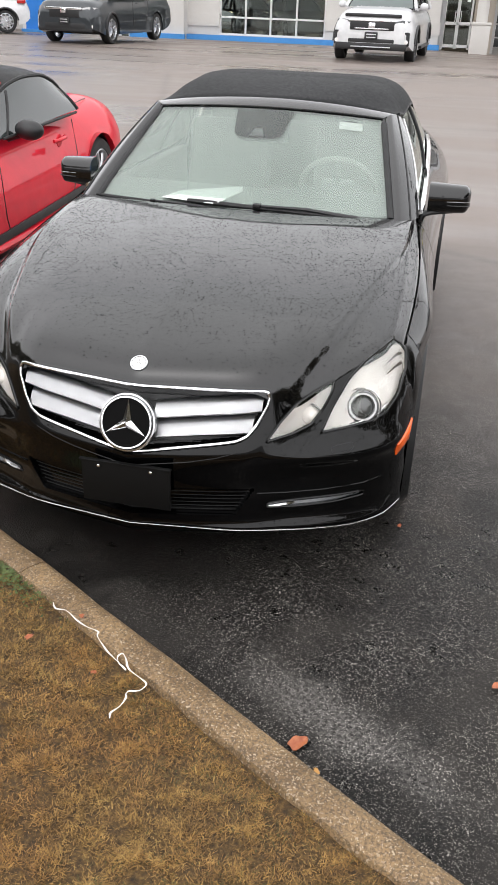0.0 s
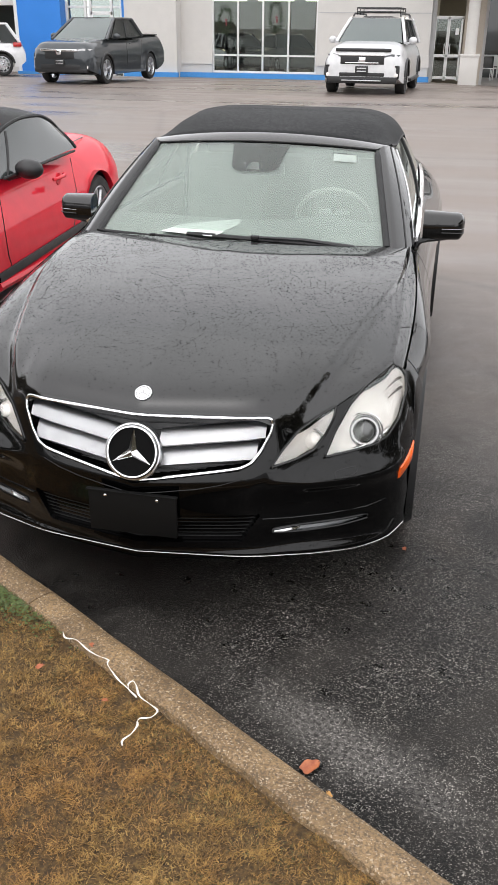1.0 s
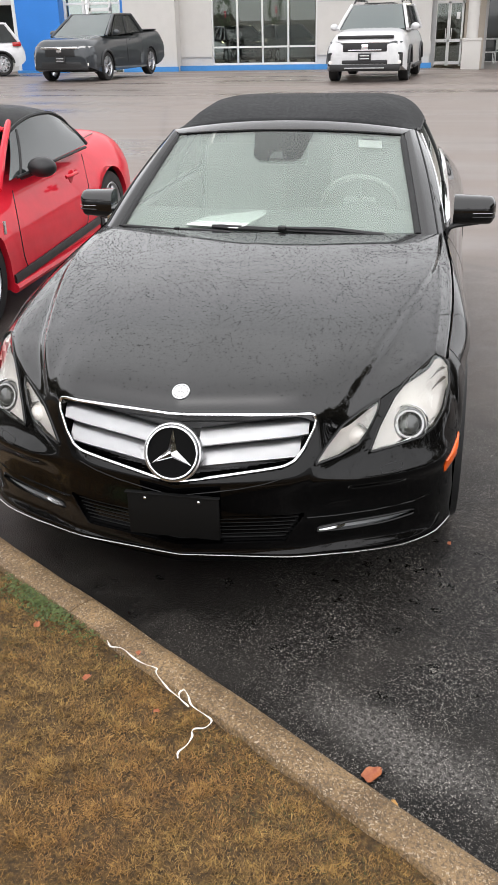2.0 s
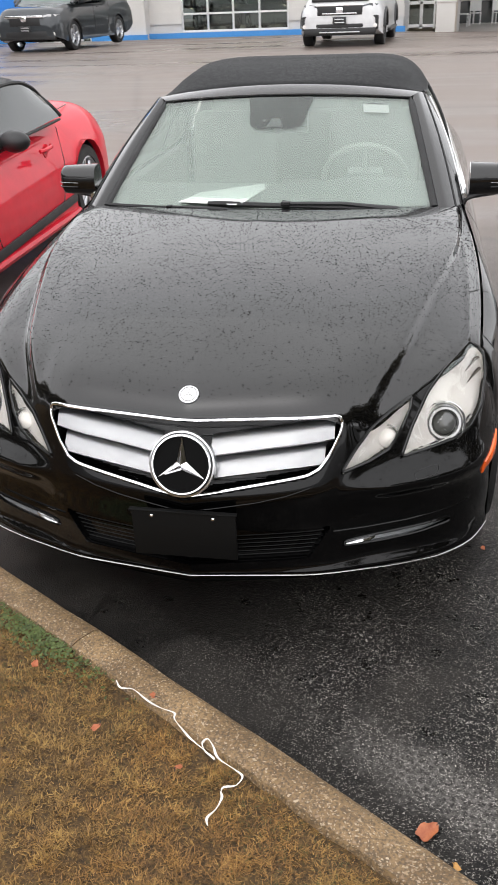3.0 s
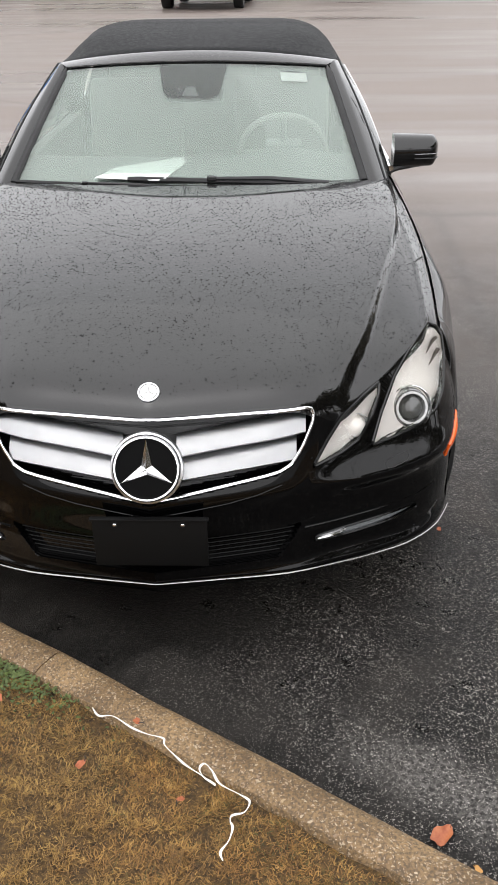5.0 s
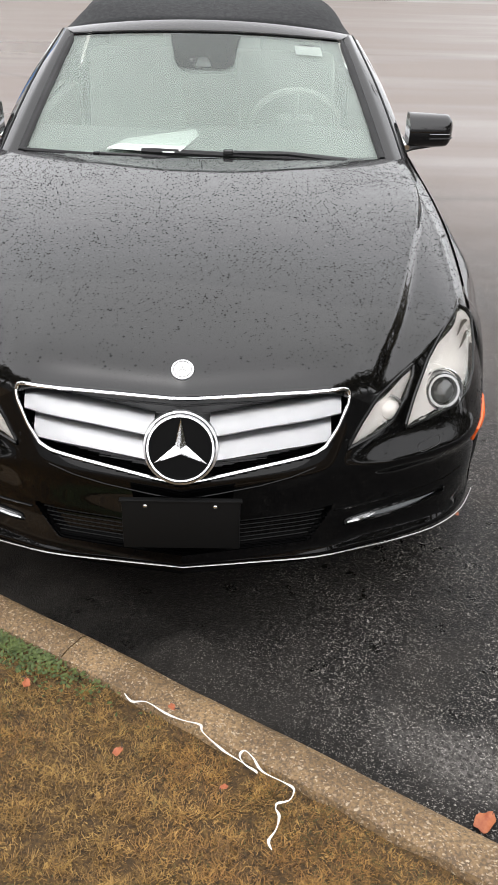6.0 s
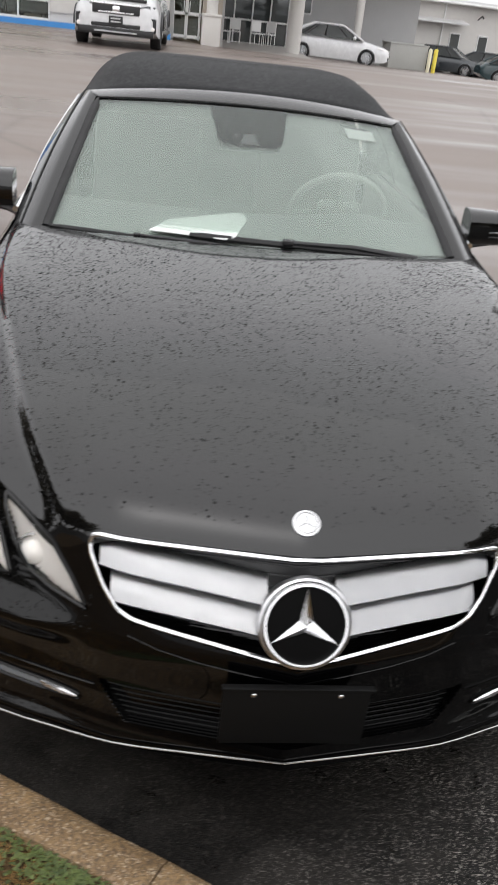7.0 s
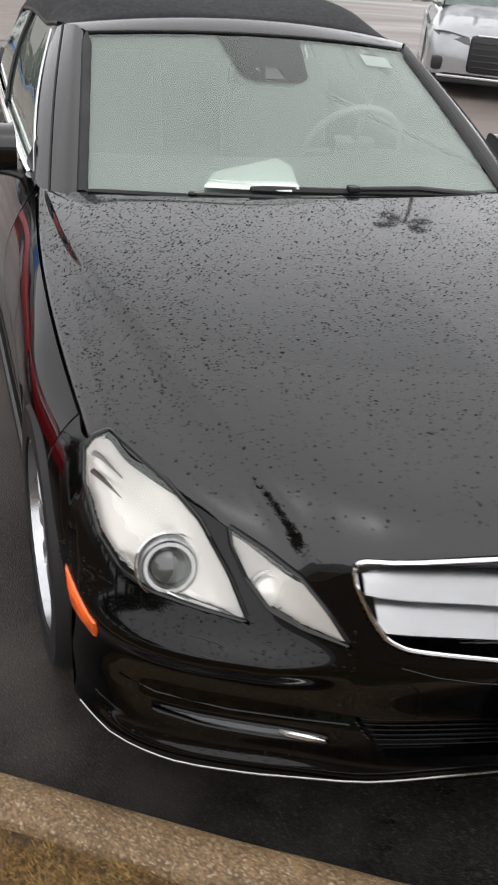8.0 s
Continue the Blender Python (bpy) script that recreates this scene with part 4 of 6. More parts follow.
for side in (1, -1):
    big = lamp(BIG, "headlamp", side, "main headlamp with projector lens")
    m = aimed(side * .712, .602, -.026)
    part("projector_ring", lathe([(.058, -.014), (.053, .010), (.047, .017), (.040, .017), (.036, .006), (.036, -.01)], None, m, 40, True), M_REFL, big)
    part("projector_bezel", lathe([(.0640, -.012), (.0640, .004), (.0615, .006), (.0600, .002), (.0600, -.012)], None, m, 40, True), M_CHROME, big)
    part("projector_groove", lathe([(.0500, .014), (.0488, .0185), (.0475, .0185), (.0465, .014)], None, m, 40, True), M_PLASTIC, big)
    part("projector_lens", lathe([(.036, .004), (.034, .010), (.028, .016), (.017, .020), (.001, .022)], None, m, 36), M_LENS, big, "dark glass projector lens")
    for zz, xx in ((.702, .796), (.674, .802)):
        part("lamp_fin", tube([nose_at(side * (xx + dx), zz + dz, -.010) for dx, dz in ((-.026, -.010), (-.014, -.004), (0, .001), (.012, .003))], [.0015, .003, .0060, .0070], sides=6, flat=.7), M_FIN, big)
    part("lamp_step", tube([nose_at(side * x, z, -.012) for x, z in ((.64, .535), (.70, .545), (.75, .558), (.79, .585))], .006, sides=6), M_CHROME, big)
    small = lamp(SMALL, "high_beam_lamp", side, "slanted inner high beam lamp")
    m = aimed(side * .552, .606, -.040)
    part("bulb_ring", lathe([(.040, -.004), (.040, .004), (.036, .006), (.034, -.004)], None, m, 28, True), M_REFL, small)
    part("bulb_dome", lathe([(.030, .0), (.026, .008), (.014, .014), (.001, .016)], None, m, 24), M_LAMP, small)
    # orange marker, air duct with its bright strip, chrome lip, washer cover
    marks = [(.806, .492), (.775, .478), (.735, .458), (.698, .437), (.690, .412), (.690, .386), (.72, .398), (.755, .415), (.79, .436), (.80, .465)]
    bm = bmesh.new()
    rings = []
    for k, o in ((1.0, .0005), (.92, .006), (.5, .009)):
        rings.append([])
        for s_, z_ in marks:
            s_, z_ = .745 + (s_ - .745) * k, .438 + (z_ - .438) * k
            q = nose(s_, z_)
            rings[-1].append(bm.verts.new((side * (q[0] + o * .8), q[1] - o * .6, q[2])))
    for a, b in zip(rings, rings[1:]):
        for n_ in range(len(marks)):
            bm.faces.new((a[n_], a[(n_ + 1) % len(marks)], b[(n_ + 1) % len(marks)], b[n_]))
    bm.faces.new(rings[-1])
    part("side_marker", bm, M_ORANGE, car, "orange side marker lamp")
    strip = [nose_at(side * x, z, -.006) for x, z in ((.452, .269), (.49, .269), (.54, .269), (.60, .271), (.66, .276), (.735, .282))]
    part("running_lamp", tube(strip, [.004, .011, .0125, .012, .010, .004], sides=8, flat=1.0), M_SMOKED, car)
    tipl = [nose_at(side * x, z, .004) for x, z in ((.446, .269), (.475, .270), (.51, .273), (.527, .276))]
    part("running_lamp_tip", tube(tipl, [.003, .0085, .0085, .003], sides=8), M_CHROME, car, "chrome tip of the running lamp")
    for k in range(1):
        edge = [nose_at(side * x, z + .008, -.001) for x, z in ((.52, .269), (.58, .271), (.65, .276), (.725, .282))]
        part("running_lamp_trim", tube(edge, .0014, sides=5), M_SATIN, car)
    part("duct_rim", tube([nose_at(side * x, z, .001) for x, z in rounded(DUCT, 2, .2)], .0045, sides=6, closed=True), M_BLACK, car)
    ridge = [nose_at(side * x, z, .001) for x, z in ((.41, .318), (.50, .312), (.62, .314), (.74, .320), (.80, .328))]
    part("bumper_crease", tube(ridge, .0028, sides=6), M_BLACK, car)
    wash = rounded([(.63, .478), (.70, .487), (.703, .465), (.64, .457)], 2, .3)
    part("washer_cover", tube([nose_at(side * x, z, .0005) for x, z in wash], .0012, sides=5, closed=True), M_PLASTIC, car)
lip = [nose_at(x, z, .010) for x, z in [(-.842, .203), (-.80, .188), (-.70, .180), (-.55, .182), (-.36, .190), (-.18, .196), (0, .200), (.18, .196), (.36, .190), (.55, .182), (.70, .180), (.80, .188), (.842, .203)]]
lip = [(lambda a, b, t: tuple(p + (q - p) * t for p, q in zip(a, b)))(lip[i], lip[i + 1], k / 4) for i in range(12) for k in range(4)] + [lip[-1]]
part("lip_trim", tube([nose_at(p[0] * .999, p[2], .004 + .014 * min(1.0, abs(p[0]) / .5)) for p in lip], .0026, sides=8), M_TRIM, car, "thin chrome strip along the lower lip")
for z in span(.248, .328, 6):
    half = .335 + (z - .238) * .60
    part("intake_bar", tube([(lambda p: (p[0], p[1] + .022, p[2]))(nose_at(x, z)) for x in span(-half, half, 22)], .0016, sides=5), M_MATTE, car)
for side in (1, -1):
    part("nose_crease", tube([nose_at(side * x, z, .0005) for x, z in ((.002, .421), (.10, .430), (.20, .441), (.28, .456), (.345, .474))], .0018, sides=6), M_BLACK, car)
plate = thing("plate_bracket", "blank black front plate bracket with two screws", "")
plate.parent = car
m = pose(0, .016, .356, 5, 0, 0)
part("panel", box((.302, .012, .152), m @ Vector((0, 0, 0)), .004), M_MATTE, plate)
part("panel_lip", box((.31, .016, .006), m @ Vector((0, -.001, .079)), .002), M_MATTE, plate)
for sx in (-.0895, .0875):
    part("screw", lathe([(.0055, -.004), (.0055, .002), (.003, .0035), (.0005, .004)], None, Matrix.Translation((sx, .005, .418)) @ Matrix.Rotation(radians(-90), 4, "Z"), 14), M_CHROME, plate)

# windscreen, header, pillars
def screen(u, v, out=0.0):
    bx, by, bz = .672 * u, 1.43 + .106 * u * u, .940 - .010 * u * u
    tx, ty, tz = .553 * u, 2.085 + .055 * u * u, 1.290 - .027 * u * u
    b = .014 * 4 * v * (1 - v) * (1 - .5 * u * u)
    return (bx + (tx - bx) * v, by + (ty - by) * v - b * .5 - out * .5, bz + (tz - bz) * v + b * .8 + out * .85)


ws = part("windscreen", patch(screen, span(-1, 1, 30), span(0, 1, 20)), M_SCREEN, car, "greenish coated windscreen")
ws.visible_shadow = False
edge = [screen(-1, v, .003) for v in span(0, 1, 14)] + [screen(u, 1, .003) for u in span(-1, 1, 24)[1:]] + [screen(1, v, .003) for v in span(1, 0, 14)[1:]]
part("screen_gasket", tube(edge, [.016] * 14 + [.005] * 25 + [.016] * 14, sides=6, flat=.5), M_RUBBER, car)
part("screen_border", patch(lambda u, v: screen(u, .982 + .018 * v, -.002), span(-1, 1, 24), [0, .5, 1]), M_GLOSS_BLACK, car)
# pale sheet standing in for the sky's reflection in the screen
sheen_sheet = part("screen_sheen", patch(lambda u, v: screen(u * .995, .002 + .99 * v, -.012), span(-1, 1, 24), span(0, 1, 16)), M_SHEEN, car, "greenish grey sheet inside the windscreen in place of sky sheen")
sheen_sheet.visible_shadow = False
part("sensor_cover", patch(lambda u, v: screen((.185 + .072 * v - .055 * max(0.0, 1 - v / .16) ** 2) * (2 * u - 1) - .010, .672 + .313 * v, -.004), span(0, 1, 12), [0, .02, .05, .10, .16] + span(.25, 1, 8), thick=.004), M_GLOSS_BLACK, car)
part("sensor_window", patch(lambda u, v: screen((.030 + .028 * (1 - v)) * (2 * u - 1) - .016, .686 + .080 * v, -.001), span(0, 1, 3), span(0, 1, 3), thick=.002), M_SATIN, car)
part("sensor_eye", patch(lambda u, v: screen(-.105 + .014 * u, .742 + .014 * v, -.001), [0, .5, 1], [0, .5, 1], thick=.002), M_SATIN, car)
part("windscreen_sticker", patch(lambda u, v: screen(.628 + .192 * u, .834 + .084 * v, -.003), [0, .5, 1], [0, .5, 1], thick=.001), M_PAPER, car, "small white paper sticker")
part("sticker_band", patch(lambda u, v: screen(.665 + .11 * u, .921 + .012 * v, -.003), [0, .5, 1], [0, .5, 1], thick=.001), M_PLASTIC, car)


def header(u, v):
    x0, y0, z0 = screen(u, 1.0)
    x1, y1, z1 = .607 * u, 2.168 + .062 * u * u, 1.326 - .050 * u * u
    b = .003 * math.sin(math.pi * v) ** .7
    return (x0 + (x1 - x0) * v, y0 - .004 + (y1 - y0 + .004) * v - b * .4, z0 + .006 + (z1 - z0 - .006) * v + b)


part("screen_header", patch(header, span(-1, 1, 40), [0, .02] + span(.08, .92, 10) + [1], thick=.0), M_WET_BLACK, car)


def pillar(u, v):
    """u across from glass to door, v up: a flat front face, then rolled over to the door."""
    a, b = Vector(screen(1, v, .004)) + Vector((.010, .004, 0)), Vector((.786, 1.640, .925)).lerp(Vector((.634, 2.32, 1.250)), v)
    b += Vector((.010, 0, .020)) * math.sin(math.pi * v)
    p = a.lerp(b, u)
    lift = .022 * (1 - abs(u - .18) / .18) if u < .18 else .022 * (1 - ((u - .18) / .82) ** 2.2)
    p += Vector((.25, -.35, .9)).normalized() * max(0.0, lift)
    return tuple(p)


pair("screen_pillar", pillar, span(0, 1, 12), span(-.07, 1, 26), M_WET_BLACK, car, smooth=60)
for sg in (1, -1):
    part("pillar_seam", tube([(lambda p: (sg * p[0], p[1] - .001, p[2] + .001))(pillar(.62, v)) for v in span(-.05, 1, 24)], .0035, sides=5), M_RUBBER, car)
cowl = patch(lambda u, v: (.70 * (2 * u - 1), 1.375 + .08 * v + .11 * (2 * u - 1) ** 2, .926 + .012 * v - .006 * (2 * u - 1) ** 2), span(0, 1, 24), span(0, 1, 4))
part("cowl", cowl, M_PLASTIC, car)

# wipers
def wiper(pivot, tip, end, k, name="wiper"):
    """An arm from its pivot and a blade from tip to end, lying on the foot of the screen."""
    ob = thing(name, "", "")
    ob.parent = car
    def foot(x, h):
        u = x / .66
        p = screen(max(-1, min(1, u)), h, .016)
        return Vector(p)
    a, b = foot(tip[0], tip[1]), foot(end[0], end[1])
    part("wiper_blade", tube([tuple(a.lerp(b, t)) for t in span(0, 1, 16)], [.0085 * k] + [.0115 * k] * 7 + [.0085 * k] * 5 + [.006 * k] * 3 + [.004], sides=6), M_RUBBER, ob)
    pv = foot(pivot[0], pivot[1])
    mid = a.lerp(b, .44) + Vector((0, -.008, .012)) * k
    part("wiper_arm", tube([tuple(pv), tuple(pv.lerp(mid, .5) + Vector((0, 0, .010)) * k), tuple(mid)], [.011 * k, .008 * k, .006 * k], sides=8), M_PLASTIC, ob)
    part("wiper_clip", box((.035 * k, .028 * k, .018 * k), tuple(mid), .004), M_GLOSS_BLACK, ob)


wiper((.52, -.030), (-.215, .022), (.485, -.030), 1.0)
wiper((.03, -.05), (-.645, -.012), (-.03, -.042), .65)

# cloth roof, side windows, chrome belt
roof_mid = smooth_curve((2.165, 2.4, 2.6, 2.85, 3.1, 3.35, 3.6, 3.8, 3.98), (1.324, 1.366, 1.384, 1.390, 1.380, 1.348, 1.27, 1.15, 1.02))
roof_half = smooth_curve((2.19, 2.45, 2.8, 3.2, 3.6, 3.98), (.598, .618, .626, .622, .614, .60))


def hood_cloth(u, v):
    y = 2.174 + 1.803 * v
    y2 = y + .065 * u * u * (1 - v) ** 3
    drop = (.052 + .082 * min(1, v * 5)) * (abs(u) ** (2 + 6 * min(1, v * 6)))
    if v > .6:
        drop *= 1 - .5 * (v - .6) / .4
    z = roof_mid(y) - drop + .001 * (1 if v > .01 else -20)
    z += .004 * math.exp(-((v - .33) / .02) ** 2) + .004 * math.exp(-((v - .62) / .02) ** 2)
    return (roof_half(y) * u, y2, z)


part("cloth_roof", patch(hood_cloth, [-1 + i / 30 for i in range(61)], [0, .012] + span(.03, 1, 44)), M_FABRIC, car, "black cloth folding roof", smooth=60)
pair("roof_quarter", lambda u, v: tuple(Vector(hood_cloth(1, .62 + .38 * u)).lerp(Vector((belt_x(3.28 + .7 * u) - .02, 3.28 + .7 * u, belt_z(3.28 + .7 * u) + .005)), v)), span(0, 1, 14), span(0, 1, 10), M_FABRIC, car)


def side_glass(u, v):
    lo = Vector((belt_x(1.78 + 1.52 * u) - .012, 1.70 + 1.62 * u, belt_z(1.78 + 1.52 * u) + .010))
    vy = max(0.0, min(1.0, (2.33 + .97 * u - 2.216) / 1.76))
    hi = Vector(hood_cloth(1, vy)) + Vector((-.004, .0, -.008))
    if u < .02:
        hi = Vector((.634, 2.32, 1.246))
    p = lo.lerp(hi, v)
    p.x += .018 * math.sin(math.pi * v)
    return tuple(p)


for sg in pair("side_window", side_glass, span(0, 1, 20), span(0, 1, 10), M_PANE, car, "greenish side window"):
    sg.visible_shadow = False
for side in (1, -1):
    line = [(side * (belt_x(y) + .006), y, belt_z(y) + .008) for y in span(1.70, 3.75, 40)]
    part("belt_trim", tube(line, .014, sides=8, flat=.8), M_CHROME, car, "chrome strip along the belt line")
    line = [(side * p[0], p[1], p[2]) for p in [side_glass(0, v) for v in span(0, 1, 16)]]
    part("roof_seal", tube([(side * p[0], p[1], p[2]) for p in [side_glass(u, 1) for u in span(.03, 1, 20)]], .009, sides=6), M_RUBBER, car)
    part("window_trim", tube([(x + side * .004, y, z) for x, y, z in line], .006, sides=6), M_SATIN, car, "bright window frame strip")
    part("window_seal", tube([(side * p[0] + side * .004, p[1], p[2]) for p in (side_glass(.62, v) for v in span(0, 1, 8))], .008, sides=6), M_RUBBER, car)

# door mirrors
def door_mirror(side):
    ob = thing("door_mirror", "black door mirror with slim signal strip", "")
    ob.parent = car

    def shell(u, v):
        a = 2 * math.pi * v
        t = u
        x = .815 + .188 * t
        h = .069 * (1 - .12 * t) * (1 - max(0, (t - .86) / .14) ** 2 * .45)
        d = .072 * (1 - .18 * t) * (1 - max(0, (t - .86) / .14) ** 2 * .55)
        cz, cy = .972 - .004 * t, 1.868 + .03 * t
        c, s = math.cos(a), math.sin(a)
        sq = lambda q, e: math.copysign(abs(q) ** e, q)
        y = cy - d * sq(c, .95) if c > 0 else cy - .028 * sq(c, .5)
        return (side * x, y, cz + h * sq(s, .62))
    vs = span(0, 1, 32)
    bm = patch(shell, span(0, 1, 18), vs)
    for end in (0, 1):
        ring = [Vector(shell(end, v)) for v in vs[:-1]]
        bm.faces.new([bm.verts.new(p) for p in ring])
    bmesh.ops.remove_doubles(bm, verts=bm.verts, dist=.0004)
    part("mirror_shell", bm, M_WET_BLACK, ob, smooth=45)
    for dz in (-.004, -.022):
        line = []
        for t in span(.45, .985, 12):
            p = shell(t, 0)
            line.append((p[0] + side * .001, p[1] - .0005, p[2] + dz))
        part("signal_strip", tube(line, .0014 if dz > -.01 else .0032, sides=6), M_REFL if dz > -.01 else M_GLOSS_BLACK, ob)
    part("mirror_foot", tube([(side * .775, 1.78, .905), (side * .83, 1.83, .912), (side * .90, 1.865, .914), (side * .985, 1.885, .918)], [.022, .019, .016, .010], sides=10, flat=.7), M_PLASTIC, ob)
    part("mirror_glass", patch(lambda u, v: (side * (.835 + .15 * u), 1.903, .928 + .088 * v), [0, .5, 1], [0, .5, 1], thick=.002), M_CHROME, ob)


for side in (1, -1):
    door_mirror(side)
    part("mirror_triangle", slab([(side * .785, 1.66, .925), (side * .79, 1.83, .935), (side * .755, 1.80, 1.02)], (side * -.012, 0, 0)), M_PLASTIC, car)

# cabin
part("dashboard", patch(lambda u, v: (.66 * (2 * u - 1), 1.50 + .42 * v + .05 * (2 * u - 1) ** 2, .925 + .045 * math.sin(math.pi * min(1, v * .9)) + (.035 * math.exp(-(((2 * u - 1) * .66 - .37) / .16) ** 2) * v) - .10 * max(0, v - .85) / .15), span(0, 1, 30), span(0, 1, 14), thick=.02), M_DASH, car)
part("dash_front", box((1.32, .06, .40), (0, 1.93, .72), .02), M_DASH, car)
part("cabin_floor", box((1.5, 1.9, .06), (0, 2.75, .38), .02), M_PLASTIC, car)
for sg in (1, -1):
    part("door_card", box((.06, 1.4, .5), (sg * .74, 2.4, .68), .02), M_SEAT, car)
part("rear_bulkhead", box((1.2, .08, .72), (0, 3.70, .77), .02), M_SEAT, car)
wm = Matrix.Translation((.37, 2.06, .93)) @ Matrix.Rotation(radians(-62), 4, "X")
ring = [wm @ Vector((.185 * math.cos(a), .185 * math.sin(a), 0)) for a in [2 * math.pi * k / 40 for k in range(40)]]
sw = thing("steering_wheel", "dark steering wheel behind the screen", "")
sw.parent = car
part("wheel_rim", tube([tuple(p) for p in ring], .014, sides=8, closed=True), M_SEAT, sw)
part("wheel_hub", box((.16, .12, .05), (0, 0, 0), .02, turn=None), M_DASH, sw).matrix_local = wm
for ax, ay in ((-.18, 0), (.18, 0), (0, -.18)):
    part("wheel_spoke", tube([tuple(wm @ Vector((ax * .3, ay * .3, 0))), tuple(wm @ Vector((ax, ay, 0)))], .013, sides=6), M_DASH, sw)
for sx in (.37, -.37):
    seat = thing("seat", "grey leather front seat", "")
    seat.parent = car
    part("seat_cushion", box((.50, .52, .16), (sx, 2.52, .53), .05), M_SEAT, seat)
    part("seat_back", box((.48, .14, .62), (sx, 2.83, .83), .06, turn=Matrix.Rotation(radians(-14), 4, "X")), M_SEAT, seat)
    part("headrest", box((.27, .10, .18), (sx, 2.93, 1.20), .04, turn=Matrix.Rotation(radians(-10), 4, "X")), M_SEAT, seat)
part("rear_bench", box((1.2, .5, .18), (0, 3.3, .56), .05), M_SEAT, car)
part("rear_bench_back", box((1.2, .14, .5), (0, 3.58, .80), .05), M_SEAT, car)
part("rear_view_mirror", box((.24, .03, .07), (0, 2.02, 1.175), .015), M_PLASTIC, car)
paper = thing("paper", "white paper sheets lying on the dashboard", "paper")
part("sheet", slab([(-.315, 1.52, .968), (-.075, 1.44, .966), (-.018, 1.655, .976), (-.035, 1.738, .980), (-.285, 1.592, .972)], (0, 0, -.003)), M_PAPER, paper)
part("sheet", slab([(-.345, 1.475, .962), (-.10, 1.43, .961), (-.06, 1.60, .968), (-.30, 1.565, .966)], (0, 0, -.003)), M_PAPER, paper)


# ---- other vehicles ----
def vehicle(name, label, category, place, length, half, top, base, wheels, radius, body, cabin, roof_paint=None, square=.36, spokes=5, pillars=True, tyre_w=.23, rim=None):
    """A car from curves along y (0 at the nose): half width, top of the lower body, underside; cabin: (y of screen foot, y of rear
    window foot, y of roof front, y of roof rear, foot half width, roof half width, roof height, side window splits)."""
    ob = thing(name, label, category, place, "vehicles in the car park")
    hw, zt, zb = smooth_curve(*half), smooth_curve(*top), smooth_curve(*base)
    axle = radius
    ys = sorted(set([round(v, 4) for v in span(0, length, 44)] + [round(w + d * radius * 1.14, 4) for w in wheels for d in (-1, -.97, -.8, -.5, 0, .5, .8, .97, 1)]))
    ys = [y for y in ys if 0 <= y <= length]
    angles = span(0, math.pi, 40)

    def ring(y):
        out = []
        w, t, b = hw(y), zt(y), zb(y)
        hi = max([arch(y, q, radius * 1.12, axle) for q in wheels])
        for a in angles:
            c, s = math.cos(a), math.sin(a)
            x = w * math.copysign(abs(c) ** square, c)
            f = abs(s) ** .62
            z = b + (t - b) * f
            x *= 1 - .05 * max(0, f - .55) / .45
            if hi > z and abs(x) > .55 * w:
                z = min(hi, t - .05)
            out.append((x, y, z))
        return out
    bm = bmesh.new()
    rings = [[bm.verts.new(p) for p in ring(y)] for y in ys]
    for a, b in zip(rings, rings[1:]):
        for p, q, r, s in zip(a, b, b[1:], a[1:]):
            bm.faces.new((p, q, r, s))
        bm.faces.new((a[0], a[-1], b[-1], b[0]))
    bm.faces.new(rings[0])
    bm.faces.new(rings[-1][::-1])
    part("body", bm, body, ob, smooth=40)
    for wy in wheels:
        for sx in (-1, 1):
            wheel(ob, pose(sx * (hw(wy) - tyre_w * .5 - .015), wy, radius, 0, 0, 0 if sx > 0 else 180), radius, tyre_w, spokes, rim or M_ALLOY)
            part("wheel_well", patch(lambda u, v: (sx * (hw(wy) * .55 + hw(wy) * .40 * v), wy + radius * 1.10 * math.cos(math.pi * u), radius + radius * 1.10 * math.sin(math.pi * u)), span(0, 1, 14), span(0, 1, 2)), M_PLASTIC, ob)
    if cabin is None:
        return ob, hw, zt, zb
    y0, y1, r0, r1, wb, wr, zr, splits = cabin
    roof = roof_paint or body

    def corner(sx, front, up, t=0.0):
        yy = (y0 if front else y1) + ((r0 if front else r1) - (y0 if front else y1)) * up
        yb = y0 if front else y1
        zf = zt(yb) - .03
        ww = wb + (wr - wb) * up
        return Vector((sx * ww, yy, zf + (zr - .05 - zf) * up))
    bm = bmesh.new()
    def crown(u, v):
        x = wr * (2 * u - 1)
        y = r0 + (r1 - r0) * v
        k = (2 * u - 1)
        return (x, y, zr - .06 * abs(k) ** 4 - .03 * (2 * v - 1) ** 2 * (1 - .2 * k * k))
    part("roof", patch(crown, span(0, 1, 16), span(0, 1, 10), thick=.04), roof, ob)
    def quad(a, b, c, d, shrink=.0):
        return slab([a, b, c, d], (b - a).cross(d - a).normalized() * -.012)
    def pane(nm, a, b, c, d):
        n = (b - a).cross(d - a).normalized() * .006
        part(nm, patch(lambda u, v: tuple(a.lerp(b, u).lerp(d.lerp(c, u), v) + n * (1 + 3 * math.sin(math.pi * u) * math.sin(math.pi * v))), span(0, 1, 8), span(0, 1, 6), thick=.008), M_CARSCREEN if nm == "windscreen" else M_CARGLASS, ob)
    fl, fr = corner(-1, True, 0), corner(1, True, 0)
    tl, tr = corner(-1, True, 1), corner(1, True, 1)
    pane("windscreen", fl.lerp(fr, .04), fl.lerp(fr, .96), tl.lerp(tr, .96), tl.lerp(tr, .04))
    bl, br = corner(-1, False, 0), corner(1, False, 0)
    ul, ur = corner(-1, False, 1), corner(1, False, 1)
